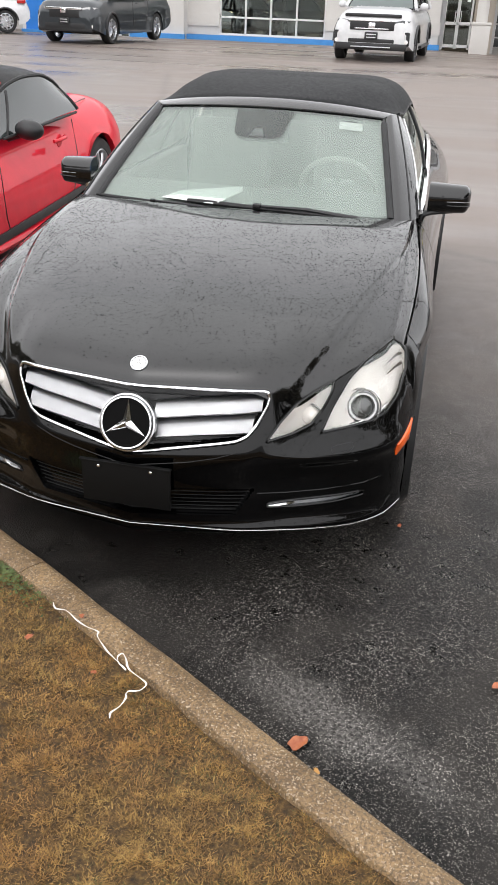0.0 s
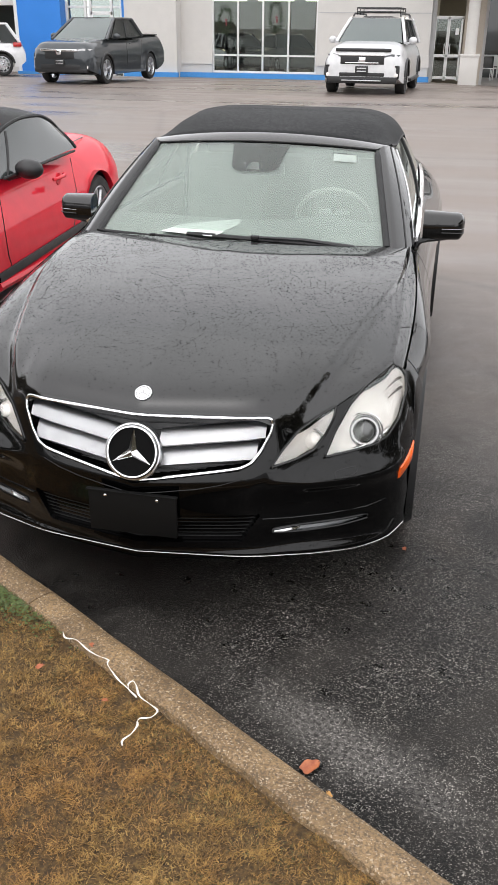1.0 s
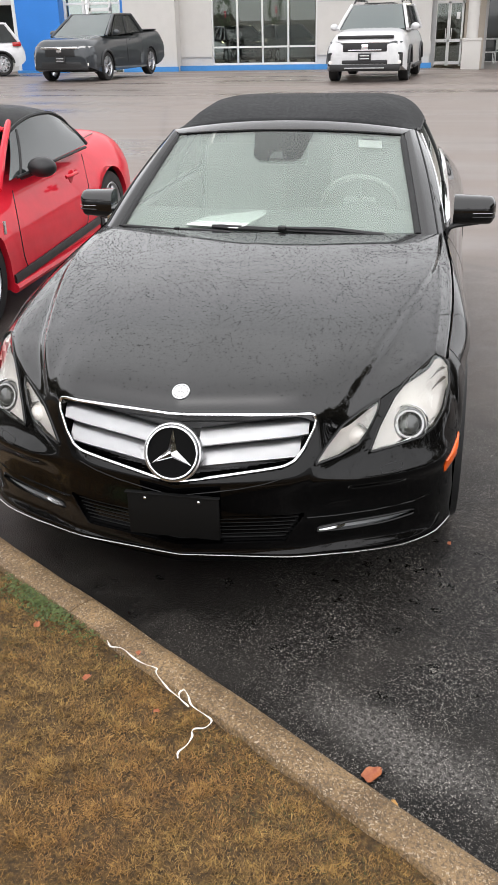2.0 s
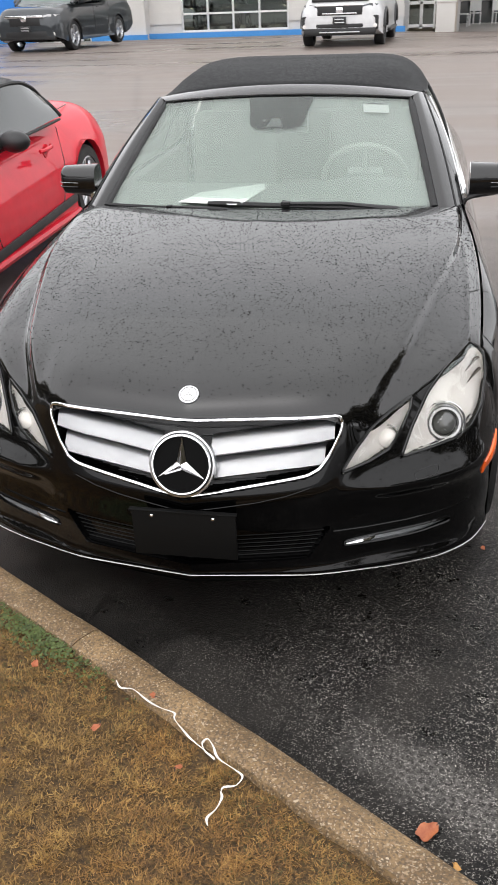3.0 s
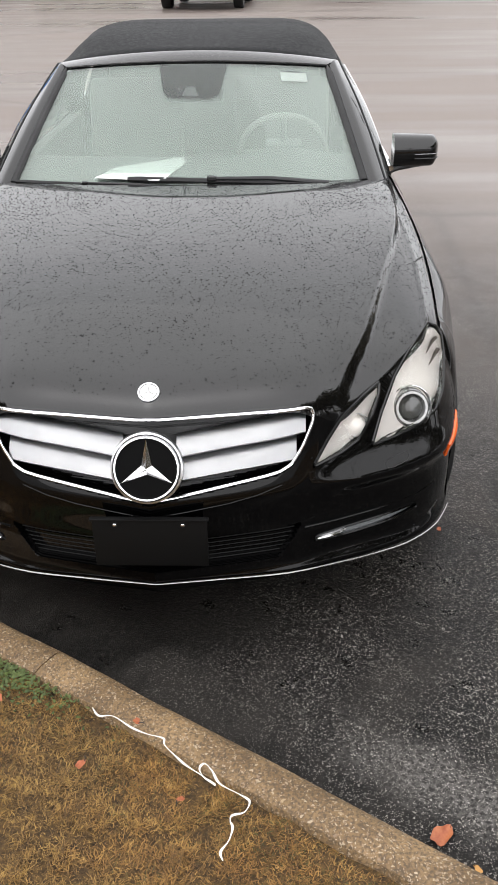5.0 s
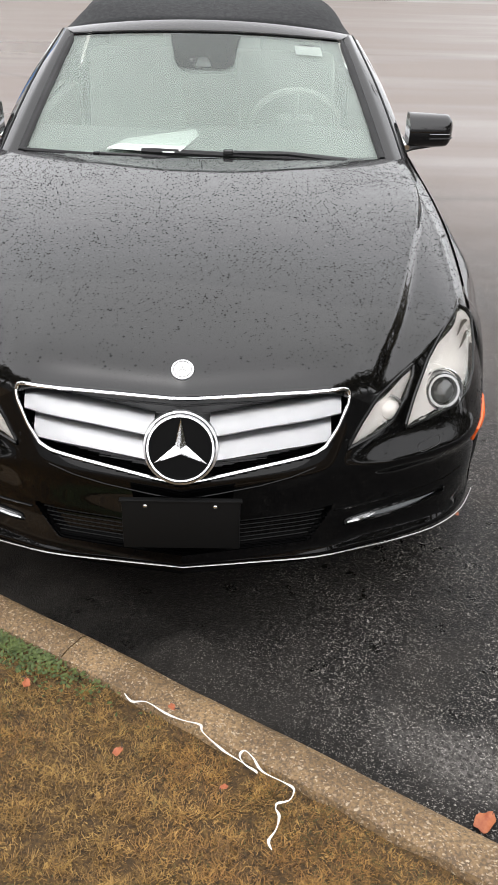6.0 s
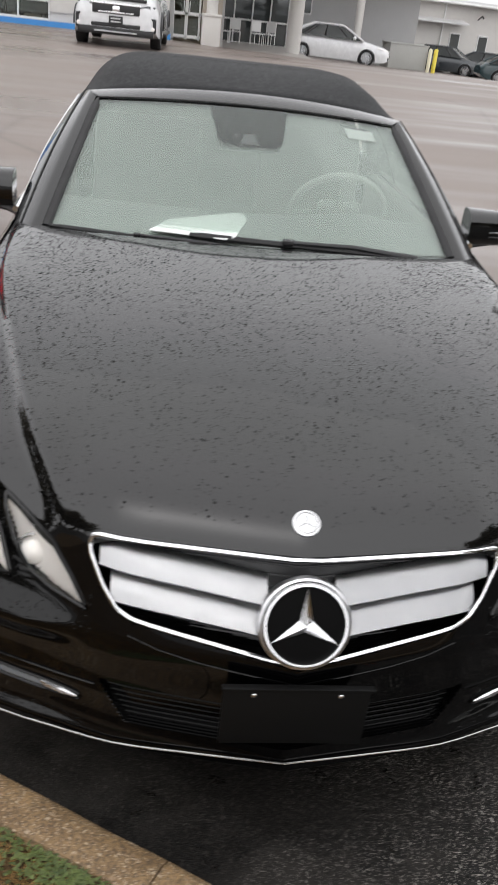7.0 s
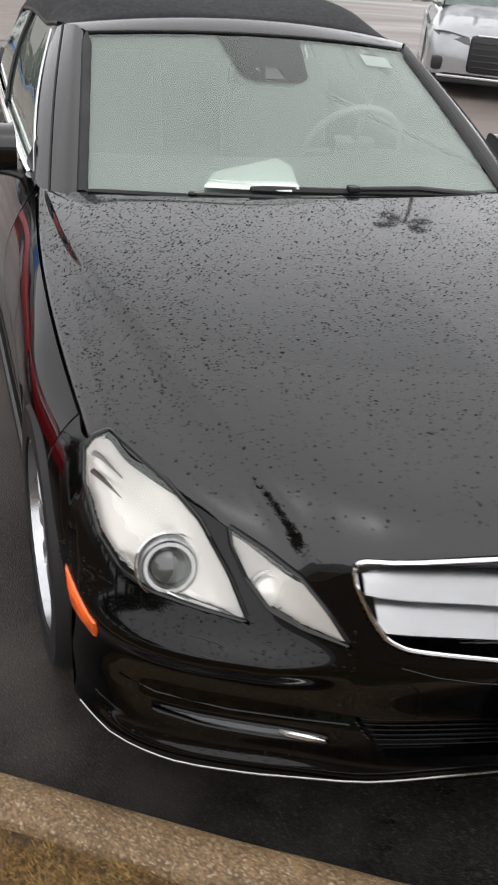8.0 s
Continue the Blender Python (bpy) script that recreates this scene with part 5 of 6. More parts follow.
    pane("rear_window", br.lerp(bl, .06), br.lerp(bl, .94), ur.lerp(ul, .94), ur.lerp(ul, .06))
    for sx in (-1, 1):
        a, b, c, d = corner(sx, True, 0), corner(sx, False, 0), corner(sx, False, 1), corner(sx, True, 1)
        edges = [0.0] + list(splits) + [1.0]
        for e0, e1 in zip(edges, edges[1:]):
            q0, q1 = e0 + .018, e1 - .018
            pts = [a.lerp(b, q0), a.lerp(b, q1), d.lerp(c, q1), d.lerp(c, q0)]
            if sx > 0:
                pts = [pts[1], pts[0], pts[3], pts[2]]
            pane("side_window", *pts)
        for e in edges[1:-1]:
            part("door_pillar", tube([tuple(a.lerp(b, e)), tuple(d.lerp(c, e))], .028, sides=6), M_GLOSS_BLACK if pillars else roof, ob)
        part("screen_pillar", tube([tuple(a), tuple(a.lerp(d, .5) + Vector((0, 0, .012))), tuple(d)], .040, sides=8), body, ob)
        part("rear_pillar", tube([tuple(b), tuple(c)], .055, sides=8), roof, ob)
        part("roof_rail", tube([tuple(d), tuple(d.lerp(c, .5) + Vector((0, 0, .01))), tuple(c)], .035, sides=8), roof, ob)
    return ob, hw, zt, zb


def side_mirror(ob, sx, x, y, z, material, size=(.20, .14, .15)):
    m = thing("door_mirror", "", "")
    m.parent = ob
    bm = bmesh.new()
    bmesh.ops.create_icosphere(bm, subdivisions=3, radius=1, matrix=Matrix.Translation((sx * (x + size[0] * .45), y, z)) @ Matrix.Diagonal((size[0] * .55, size[1] * .55, size[2] * .55, 1)))
    part("mirror_shell", bm, material, m)
    part("mirror_arm", tube([(sx * (x - .08), y - .01, z - size[2] * .55), (sx * (x + size[0] * .25), y, z - size[2] * .2)], size[2] * .16, sides=8), material, m)


def lights(ob, sx, pts, depth, name="headlamp", material=None):
    unit = slab([(sx * x, y, z) for x, y, z in pts], depth)
    part(name, unit, material or M_LAMP, ob)


# red roadster beside the convertible
ROADSTER = pose(-2.83, 1.77, lot(-3, 4) - .005, .4, 0, .5)
rd, rhw, rzt, rzb = vehicle(
    "roadster_car", "bright red roadster with black roof and black mirrors, wet", "car", ROADSTER, 3.99,
    ([0, .15, .5, .85, 1.4, 2.4, 3.0, 3.4, 3.75, 3.92, 3.99], [.55, .70, .815, .855, .845, .845, .86, .862, .80, .70, .60]),
    ([0, .2, .7, 1.2, 1.5, 2.0, 2.7, 3.1, 3.5, 3.8, 3.99], [.55, .66, .76, .80, .825, .845, .875, .905, .915, .87, .74]),
    ([0, .2, .8, 3.2, 3.7, 3.99], [.30, .20, .17, .17, .24, .36]),
    (.79, 3.12), .315, M_RED, None, M_FABRIC, square=.30, spokes=10)
for sx in (-1, 1):
    side_mirror(rd, sx, .80, 1.72, .88, M_PLASTIC, (.19, .13, .125))
    part("sill_stripe", tube([(sx * .856, y, .240 + .035 * (y - 1.1)) for y in span(1.16, 2.75, 12)], .012, sides=6, flat=3.0), M_PLASTIC, rd, "black stripe low on the door")
    part("side_skirt", tube([(sx * .845, y, .185) for y in span(1.15, 2.78, 10)], .035, sides=8), M_RED, rd)
    part("door_seam", tube([(sx * .852, 1.30, .80), (sx * .858, 1.31, .6), (sx * .858, 1.33, .36), (sx * .852, 1.38, .25)], .0035, sides=5), M_PLASTIC, rd)
    part("door_seam", tube([(sx * .842, 2.55, .845), (sx * .862, 2.58, .6), (sx * .862, 2.50, .36), (sx * .855, 2.44, .25)], .0035, sides=5), M_PLASTIC, rd)
    dh = thing("door_handle", "", "")
    dh.parent = rd
    part("handle_bar", tube([(sx * .852, 2.18, .735), (sx * .874, 2.22, .738), (sx * .876, 2.34, .744), (sx * .853, 2.38, .746)], .014, sides=8), M_RED, dh)
    part("handle_cup", lathe([(.05, 0), (.045, .006), (.001, .004)], None, Matrix.Translation((sx * .846, 2.28, .728)) @ Matrix.Rotation(0 if sx > 0 else math.pi, 4, "Z"), 20), M_RED, dh)
    part("side_vent", box((.010, .035, .085), (sx * .862, 1.10, .60), .004), M_CHROME, rd)
    lights(rd, sx, [(.45, .05, .60), (.70, .22, .64), (.74, .34, .70), (.55, .16, .68)], (0, .05, .0))
    part("tail_lamp", lathe([(.06, -.02), (.06, .012), (.04, .02), (.001, .022)], None, Matrix.Translation((sx * .60, 3.955, .66)) @ Matrix.Rotation(radians(90), 4, "Z"), 20), M_REDLENS, rd)
    part("window_strip", tube([(sx * .80, y, .845 + .02 * (y - 1.4)) for y in span(1.5, 2.75, 8)], .010, sides=6), M_RUBBER, rd)
part("boot_seam", tube([(-.66, 3.05, .90), (-.60, 3.42, .895), (-.45, 3.75, .86), (0, 3.82, .845), (.45, 3.75, .86), (.60, 3.42, .895), (.66, 3.05, .90)], .004, sides=5), M_PLASTIC, rd)


# roadster cabin: domed black roof, raked screen in red pillars, dark side glass
rz = smooth_curve((1.84, 2.0, 2.2, 2.45, 2.65, 2.82, 2.98), (1.165, 1.215, 1.236, 1.222, 1.16, 1.04, .885))
rw = smooth_curve((1.84, 2.2, 2.6, 2.98), (.575, .61, .64, .68))


def dome(u, v):
    y = 1.84 + 1.14 * v
    return (rw(y) * u, y + .05 * u * u * (1 - v), rz(y) - .085 * abs(u) ** 4 * (1 - .55 * v))


part("roof", patch(dome, span(-1, 1, 32), span(0, 1, 24), thick=.02), M_ROOF, rd, "black roadster roof")
rs = lambda u, v: (.70 * u + (.56 - .70) * u * v, 1.22 + .14 * u * u + (1.80 + .07 * u * u - 1.22 - .14 * u * u) * v, .815 - .02 * u * u + (1.165 - .065 * u * u - .815 + .02 * u * u) * v + .02 * math.sin(math.pi * v))
part("windscreen", patch(rs, span(-.96, .96, 14), span(.02, .98, 8), thick=.006), M_CARGLASS, rd)
part("screen_header", tube([rs(u, 1.02) for u in span(-1, 1, 14)], .018, sides=8), M_RED, rd)


def rside(u, v):
    lo = Vector((.775, 1.42 + 1.42 * u, .838 + .045 * u))
    hi = Vector(dome(1, max(0.0, min(1.0, .02 + .80 * u ** 1.1)))) + Vector((.0, 0, -.004))
    p = lo.lerp(hi, v)
    p.x += .012 * math.sin(math.pi * v)
    return tuple(p)


for sx in (-1, 1):
    mir = lambda q: (sx * q[0], q[1], q[2])
    part("side_window", patch(lambda u, v: mir(rside(u, v)), span(0, 1, 16), span(0, 1, 8)), M_CARGLASS, rd, "dark grey side window")
    part("screen_pillar", tube([mir((.745, 1.30, .80)), mir((.68, 1.58, 1.00)), mir((.60, 1.86, 1.135)), mir((.575, 1.93, 1.15))], [.030, .024, .022, .02], sides=8), M_RED, rd)
    part("window_frame", tube([mir(rside(u, 1)) for u in span(0, 1, 18)] + [mir(rside(1, v)) for v in span(1, 0, 6)[1:]], .014, sides=6), M_RUBBER, rd)
    part("quarter_seal", tube([mir(rside(.13, v)) for v in span(0, .9, 6)], .010, sides=6), M_RUBBER, rd)


def face_front(ob, w, zg, parts):
    for nm, mat, size, at, bev in parts:
        part(nm, box(size, at, bev), mat, ob)


# white SUV facing the camera
suv, hw, zt, zb = vehicle(
    "suv_car", "white sport utility vehicle with black grille and roof basket", "car", pose(-1.40, 21.2, lot(-1.4, 22) - .02, 0, 0, -3) @ Matrix.Scale(1.04, 4), 4.95,
    ([0, .12, .4, .9, 2, 4, 4.7, 4.95], [.80, .90, .965, .99, .985, .99, .95, .86]),
    ([0, .10, .3, .8, 1.25, 2.0, 4.3, 4.75, 4.95], [.84, 1.02, 1.11, 1.17, 1.20, 1.20, 1.22, 1.17, .9]),
    ([0, .3, .6, 4.2, 4.7, 4.95], [.42, .30, .26, .26, .34, .5]),
    (.93, 3.75), .375, M_WHITE, (1.20, 4.72, 2.05, 4.35, .86, .66, 1.76, (.10, .43, .75)), None, square=.26, spokes=10, rim=M_PLASTIC)
face_front(suv, .99, 0, [
    ("grille", M_PLASTIC, (1.06, .06, .21), (0, .015, .80), .03), ("grille_bar", M_CHROME, (1.10, .05, .035), (0, -.005, .905), .01), ("grille_bar", M_CHROME, (.80, .05, .025), (0, -.02, .735), .006),
    ("bonnet_guard", M_PLASTIC, (1.34, .10, .075), (0, .10, 1.015), .025), ("emblem", M_CHROME, (.17, .03, .14), (0, -.03, .80), .03),
    ("lower_grille", M_PLASTIC, (1.12, .07, .11), (0, .03, .475), .03), ("skid_strip", M_SATIN, (.95, .05, .022), (0, -.035, .345), .008), ("chin", M_PLASTIC, (1.70, .14, .16), (0, .055, .355), .04)])
pl = thing("number_plate", "dark dealer plate with pale bars", "")
pl.parent = suv
part("plate_panel", box((.31, .02, .16), (0, -.03, .585), .006), M_PLATE, pl)
for dz in (-.035, .03):
    part("plate_bar", box((.22, .006, .022), (0, -.043, .585 + dz), .002), M_SATIN, pl)
for sx in (-1, 1):
    lights(suv, sx, [(.48, .0, .81), (.78, .08, .84), (.88, .20, .91), (.70, .06, .93), (.52, .01, .89)], (0, .06, 0), "headlamp", M_SMOKED)
    part("fog_frame", box((.10, .10, .30), (sx * .85, .08, .53), .03), M_PLASTIC, suv)
    part("fog_trim", box((.24, .08, .05), (sx * .76, .05, .66), .02), M_PLASTIC, suv)
    part("fog_lamp", lathe([(.045, 0), (.04, .02), (.001, .025)], None, Matrix.Translation((sx * .83, .02, .47)) @ Matrix.Rotation(radians(-90), 4, "Z"), 18), M_LAMP, suv)
    side_mirror(suv, sx, .93, 1.55, 1.22, M_WHITE, (.19, .14, .15))
    part("wheel_cladding", tube([(sx * .985, .93 + .43 * math.cos(a), .375 + .43 * math.sin(a)) for a in span(.1, math.pi - .1, 14)], .035, sides=6), M_PLASTIC, suv)
    part("wheel_cladding", tube([(sx * .985, 3.75 + .43 * math.cos(a), .375 + .43 * math.sin(a)) for a in span(.1, math.pi - .1, 14)], .035, sides=6), M_PLASTIC, suv)
    part("running_board", box((.16, 1.9, .07), (sx * .99, 2.35, .32), .02), M_PLASTIC, suv)
    part("roof_bar", tube([(sx * .60, 2.1, 1.77), (sx * .60, 2.3, 1.83), (sx * .60, 4.2, 1.83), (sx * .60, 4.4, 1.77)], .022, sides=8), M_PLASTIC, suv)
basket = thing("roof_basket", "black steel roof basket", "")
basket.parent = suv
for z in (1.87, 1.96):
    part("rail", tube([(-.56, 2.35, z), (.56, 2.35, z), (.56, 3.5, z), (-.56, 3.5, z)], .018, sides=6, closed=True), M_PLASTIC, basket)
for i in range(9):
    part("slat", box((1.1, .03, .02), (0, 2.4 + i * .13, 1.865), .004), M_PLASTIC, basket)
for sx in (-.56, .56):
    for yy in (2.35, 2.9, 3.5):
        part("upright", tube([(sx, yy, 1.80), (sx, yy, 1.97)], .014, sides=6), M_PLASTIC, basket)
part("sunroof", box((.75, .6, .02), (0, 2.55, 1.755), .01), M_CARGLASS, suv)

# dark grey pickup
tr, hw, zt, zb = vehicle(
    "pickup_truck", "dark grey crew cab pickup truck with chrome grille bar", "truck", pose(-10.0, 22.4, lot(-10, 23) - .01, 0, 0, -5), 5.33,
    ([0, .12, .4, .9, 2, 4.4, 5.1, 5.33], [.80, .90, .97, 1.0, .99, .99, .98, .95]),
    ([0, .10, .3, .9, 1.35, 2.2, 3.55, 3.62, 5.25, 5.33], [.86, 1.04, 1.12, 1.17, 1.20, 1.20, 1.21, 1.27, 1.31, 1.20]),
    ([0, .3, .6, 4.4, 5.0, 5.33], [.42, .32, .25, .25, .36, .50]),
    (.98, 4.16), .385, M_GREY_CAR, (1.22, 3.74, 2.2, 3.40, .88, .68, 1.77, (.12, .55)), None, square=.26, spokes=5)
face_front(tr, 1, 0, [
    ("grille", M_PLASTIC, (.92, .06, .22), (0, .02, .78), .03), ("grille_bar", M_CHROME, (1.12, .06, .06), (0, -.005, .90), .015), ("emblem", M_CHROME, (.16, .03, .13), (0, -.04, .85), .03),
    ("lower_grille", M_PLASTIC, (1.25, .07, .16), (0, .03, .47), .03), ("chin", M_PLASTIC, (1.66, .14, .12), (0, .07, .385), .03), ("bed_cover", M_PLASTIC, (1.60, 1.42, .03), (0, 4.42, 1.285), .01)])
pl = thing("number_plate", "dark dealer plate with pale bars", "")
pl.parent = tr
part("plate_panel", box((.31, .02, .16), (0, -.03, .60), .006), M_PLATE, pl)
for dz in (-.035, .03):
    part("plate_bar", box((.22, .006, .022), (0, -.043, .60 + dz), .002), M_SATIN, pl)
for sx in (-1, 1):
    lights(tr, sx, [(.50, .0, .82), (.78, .08, .84), (.90, .24, .93), (.72, .07, .95), (.54, .01, .92)], (0, .06, 0), "headlamp", M_REFL)
    part("fog_lamp", box((.16, .06, .09), (sx * .76, .05, .47), .02), M_LAMP, tr)
    side_mirror(tr, sx, .93, 1.62, 1.25, M_GREY_CAR, (.20, .14, .15))
    part("wheel_cladding", tube([(sx * .995, .98 + .43 * math.cos(a), .375 + .43 * math.sin(a)) for a in span(.1, math.pi - .1, 14)], .03, sides=6), M_PLASTIC, tr)
    part("door_handle", tube([(sx * 1.0, 2.55, 1.05), (sx * 1.02, 2.62, 1.055), (sx * 1.0, 2.72, 1.06)], .016, sides=6), M_GREY_CAR, tr)
    part("door_seam", tube([(sx * .985, 2.35, 1.12), (sx * .995, 2.36, .7), (sx * .985, 2.38, .36)], .006, sides=5), M_PLASTIC, tr)
    part("door_seam", tube([(sx * .985, 3.45, 1.16), (sx * .995, 3.40, .8), (sx * .985, 3.25, .40)], .006, sides=5), M_PLASTIC, tr)

# white SUV at the far left, its rear end towards the pillar
sv2, hw, zt, zb = vehicle(
    "suv_car", "white sport utility vehicle parked near the blue pillar", "car", pose(-18.25, 27.15, lot(-18, 27) - .01, 0, 0, -62), 4.42,
    ([0, .12, .4, .9, 2, 3.7, 4.28, 4.42], [.80, .88, .93, .95, .95, .95, .90, .80]),
    ([0, .10, .3, .8, 1.2, 2.0, 3.9, 4.30, 4.42], [.75, .92, 1.0, 1.05, 1.09, 1.10, 1.14, 1.08, .8]),
    ([0, .3, .6, 3.8, 4.25, 4.42], [.40, .28, .24, .24, .34, .48]),
    (.92, 3.6), .365, M_WHITE, (1.15, 4.25, 1.95, 3.85, .82, .64, 1.70, (.10, .45, .78)), None, square=.26, spokes=10)
for sx in (-1, 1):
    part("tail_lamp", box((.12, .30, .14), (sx * .86, 4.16, 1.0), .04), M_REDLENS, sv2)
    part("wheel_cladding", tube([(sx * .95, 3.6 + .42 * math.cos(a), .365 + .42 * math.sin(a)) for a in span(.1, math.pi - .1, 14)], .035, sides=6), M_PLASTIC, sv2)

# white saloon under the canopy
sd, hw, zt, zb = vehicle(
    "saloon_car", "white compact saloon car parked side-on under the canopy", "car", pose(9.80, 40.3, lot(9, 41) - .03, 0, 0, 82) @ Matrix.Scale(1.06, 4), 4.65,
    ([0, .10, .35, .9, 2, 3.6, 4.4, 4.65], [.62, .76, .86, .885, .885, .885, .84, .74]),
    ([0, .10, .4, .9, 1.3, 2.0, 3.6, 4.4, 4.65], [.55, .70, .80, .90, .97, .98, 1.02, 1.03, .8]),
    ([0, .3, .6, 4.0, 4.4, 4.65], [.30, .20, .19, .19, .28, .42]),
    (.96, 3.66), .32, M_WHITE, (1.15, 4.15, 2.05, 3.25, .80, .58, 1.48, (.20, .54, .82)), None, square=.28, spokes=10)
for sx in (-1, 1):
    side_mirror(sd, sx, .86, 1.55, 1.02, M_WHITE, (.20, .13, .15))
    lights(sd, sx, [(.50, .04, .62), (.74, .20, .66), (.84, .50, .74), (.70, .22, .72), (.52, .08, .68)], (0, .05, 0))
    part("fog_slot", box((.16, .08, .14), (sx * .64, .06, .36), .04), M_PLASTIC, sd)
part("lower_grille", box((.9, .08, .20), (0, .0, .42), .04), M_PLASTIC, sd)
part("emblem", box((.12, .02, .10), (0, -.02, .60), .02), M_CHROME, sd)

# silver saloon facing the camera on the open side
sl, hw, zt, zb = vehicle(
    "saloon_car", "silver saloon car with dark grille and tinted glass", "car", pose(5.32, 8.45, lot(6, 9.0) - .005, 0, 0, -28), 4.6,
    ([0, .10, .35, .9, 2, 3.6, 4.4, 4.6], [.66, .80, .89, .92, .92, .92, .86, .74]),
    ([0, .10, .4, .9, 1.3, 2.0, 3.6, 4.3, 4.6], [.56, .70, .80, .88, .94, .95, .99, .99, .8]),
    ([0, .3, .6, 4.0, 4.4, 4.6], [.27, .19, .18, .18, .28, .42]),
    (.90, 3.70), .33, M_SILVER, (1.30, 4.1, 2.1, 3.3, .80, .57, 1.42, (.16, .52)), None, square=.28, spokes=5)
face_front(sl, .9, 0, [("grille", M_PLASTIC, (.84, .10, .40), (0, .0, .49), .06), ("grille_frame", M_SATIN, (.70, .05, .02), (0, -.02, .69), .008), ("lower_lip", M_SATIN, (1.5, .10, .03), (0, .04, .235), .01), ("splitter", M_PLASTIC, (1.6, .2, .05), (0, .12, .19), .015)])
for i in range(5):
    part("grille_slat", box((.78, .02, .010), (0, -.055, .36 + i * .065), .003), M_GREY_CAR, sl)
for sx in (-1, 1):
    lights(sl, sx, [(.42, .005, .58), (.70, .10, .60), (.86, .40, .68), (.72, .15, .70), (.44, .02, .66)], (0, .06, 0), "headlamp", M_SMOKED)
    part("side_intake", box((.32, .12, .15), (sx * .67, .09, .36), .04), M_PLASTIC, sl)
    part("intake_trim", tube([(sx * .50, .02, .29), (sx * .82, .16, .30)], .010, sides=6), M_SATIN, sl)
    side_mirror(sl, sx, .88, 1.6, .98, M_SILVER, (.20, .13, .14))

# cars parked before the far building
PARKED = ((14.9, 49.6, 62, M_DARK_CAR, "dark"), (18.0, 50.6, 60, M_GREY_CAR, "dark grey"), (21.2, 51.6, 64, M_DARK_CAR, "dark"), (25.0, 53.0, 60, M_SILVER, "silver"),
          (20.6, 45.6, 84, M_TEAL_CAR, "dark teal"), (22.6, 45.2, 60, M_GREY_CAR, "dark grey"), (22.2, 43.6, -20, M_WHITE, "white"), (27.0, 51.0, 10, M_WHITE, "white"),
          (29.6, 52.2, -15, M_SILVER, "silver"))
for px, py, turn, mat, tone in PARKED:
    vehicle("parked_car", tone + " saloon car parked in a far row", "car", pose(px, py, lot(px, py) - .02, 0, 0, turn), 4.6,
            ([0, .12, .4, .9, 2, 3.8, 4.4, 4.6], [.66, .78, .88, .90, .90, .90, .84, .74]),
            ([0, .10, .4, .9, 1.3, 2.0, 3.6, 4.3, 4.6], [.56, .72, .84, .92, .98, 1.0, 1.02, 1.0, .8]),
            ([0, .3, .6, 4.0, 4.4, 4.6], [.30, .22, .20, .20, .28, .42]),
            (.92, 3.66), .33, mat, (1.25, 4.2, 2.0, 3.4, .80, .58, 1.47, (.2, .55)), None, square=.28, spokes=5)


# ---- showroom building ----
WALL_Y, G0 = 32.0, .10          # front wall and its foot


def block(name, x0, x1, y0, y1, z0, z1, material, label, category="wall", bevel=.0):
    return single(name, box((x1 - x0, y1 - y0, z1 - z0), ((x0 + x1) / 2, (y0 + y1) / 2, (z0 + z1) / 2), bevel), material, label, category, kind="structure", smooth=0)


# walls with openings: piers, sill strips and lintels round the glass
block("wall_left_pier", -11.30, -9.30, WALL_Y - .55, WALL_Y + .30, -.6, 7.0, M_STUCCO, "white stucco pier projecting from the showroom wall")
block("wall_mid_left", -9.30, -8.08, WALL_Y, WALL_Y + .30, -.6, 7.0, M_STUCCO, "white stucco showroom wall")
block("wall_sill", -8.08, -4.14, WALL_Y, WALL_Y + .30, -.6, .27, M_STUCCO, "low stucco sill below the showroom window")
block("wall_lintel", -8.08, -4.14, WALL_Y, WALL_Y + .30, 3.35, 7.0, M_STUCCO, "white stucco wall above the showroom window")
block("wall_mid_right", -4.14, -.10, WALL_Y, WALL_Y + .30, -.6, 7.0, M_STUCCO, "white stucco showroom wall beside the entrance")
block("wall_ledge", -4.14, -.06, WALL_Y - .05, WALL_Y, .55, .96, M_STUCCO, "projecting stucco band along the wall foot", "trim")
block("wall_ledge_left", -9.30, -8.08, WALL_Y - .05, WALL_Y, .55, .96, M_STUCCO, "projecting stucco band along the wall foot", "trim")
# flat grey strip in place of a groove's shadow
block("wall_groove_shade", -4.10, -.12, WALL_Y - .012, WALL_Y, 2.30, 2.33, M_GREYWALL, "grey strip painting a groove's shadow across the stucco", "trim")
block("wall_base_blue", -11.34, -.02, WALL_Y - .20, WALL_Y - .052, -.6, .26, M_BLUE_KERB, "blue painted kerb along the wall foot", "kerb")
block("wall_base_blue_pier", -11.36, -9.24, WALL_Y - .70, WALL_Y - .556, -.6, .26, M_BLUE_KERB, "blue painted kerb round the pier", "kerb")
block("pavement", -9.2, -.2, WALL_Y - 2.2, WALL_Y - .21, -.6, .045, plain("pale_concrete", (.42, .36, .29), .7, 0, 10, .12, .1), "pale concrete strip before the showroom", "pavement")

win = thing("window_1", "wide showroom window with white mullions", "window", kind="structure")
for x in (-8.06, -7.11, -6.17, -5.21, -4.17):
    part("mullion", box((.06, .12, 3.1), (x, WALL_Y + .10, 1.81), .01), M_FRAME, win)
for z in (.30, .865, 3.32):
    part("transom", box((3.95, .12, .06), (-6.11, WALL_Y + .10, z), .01), M_FRAME, win)
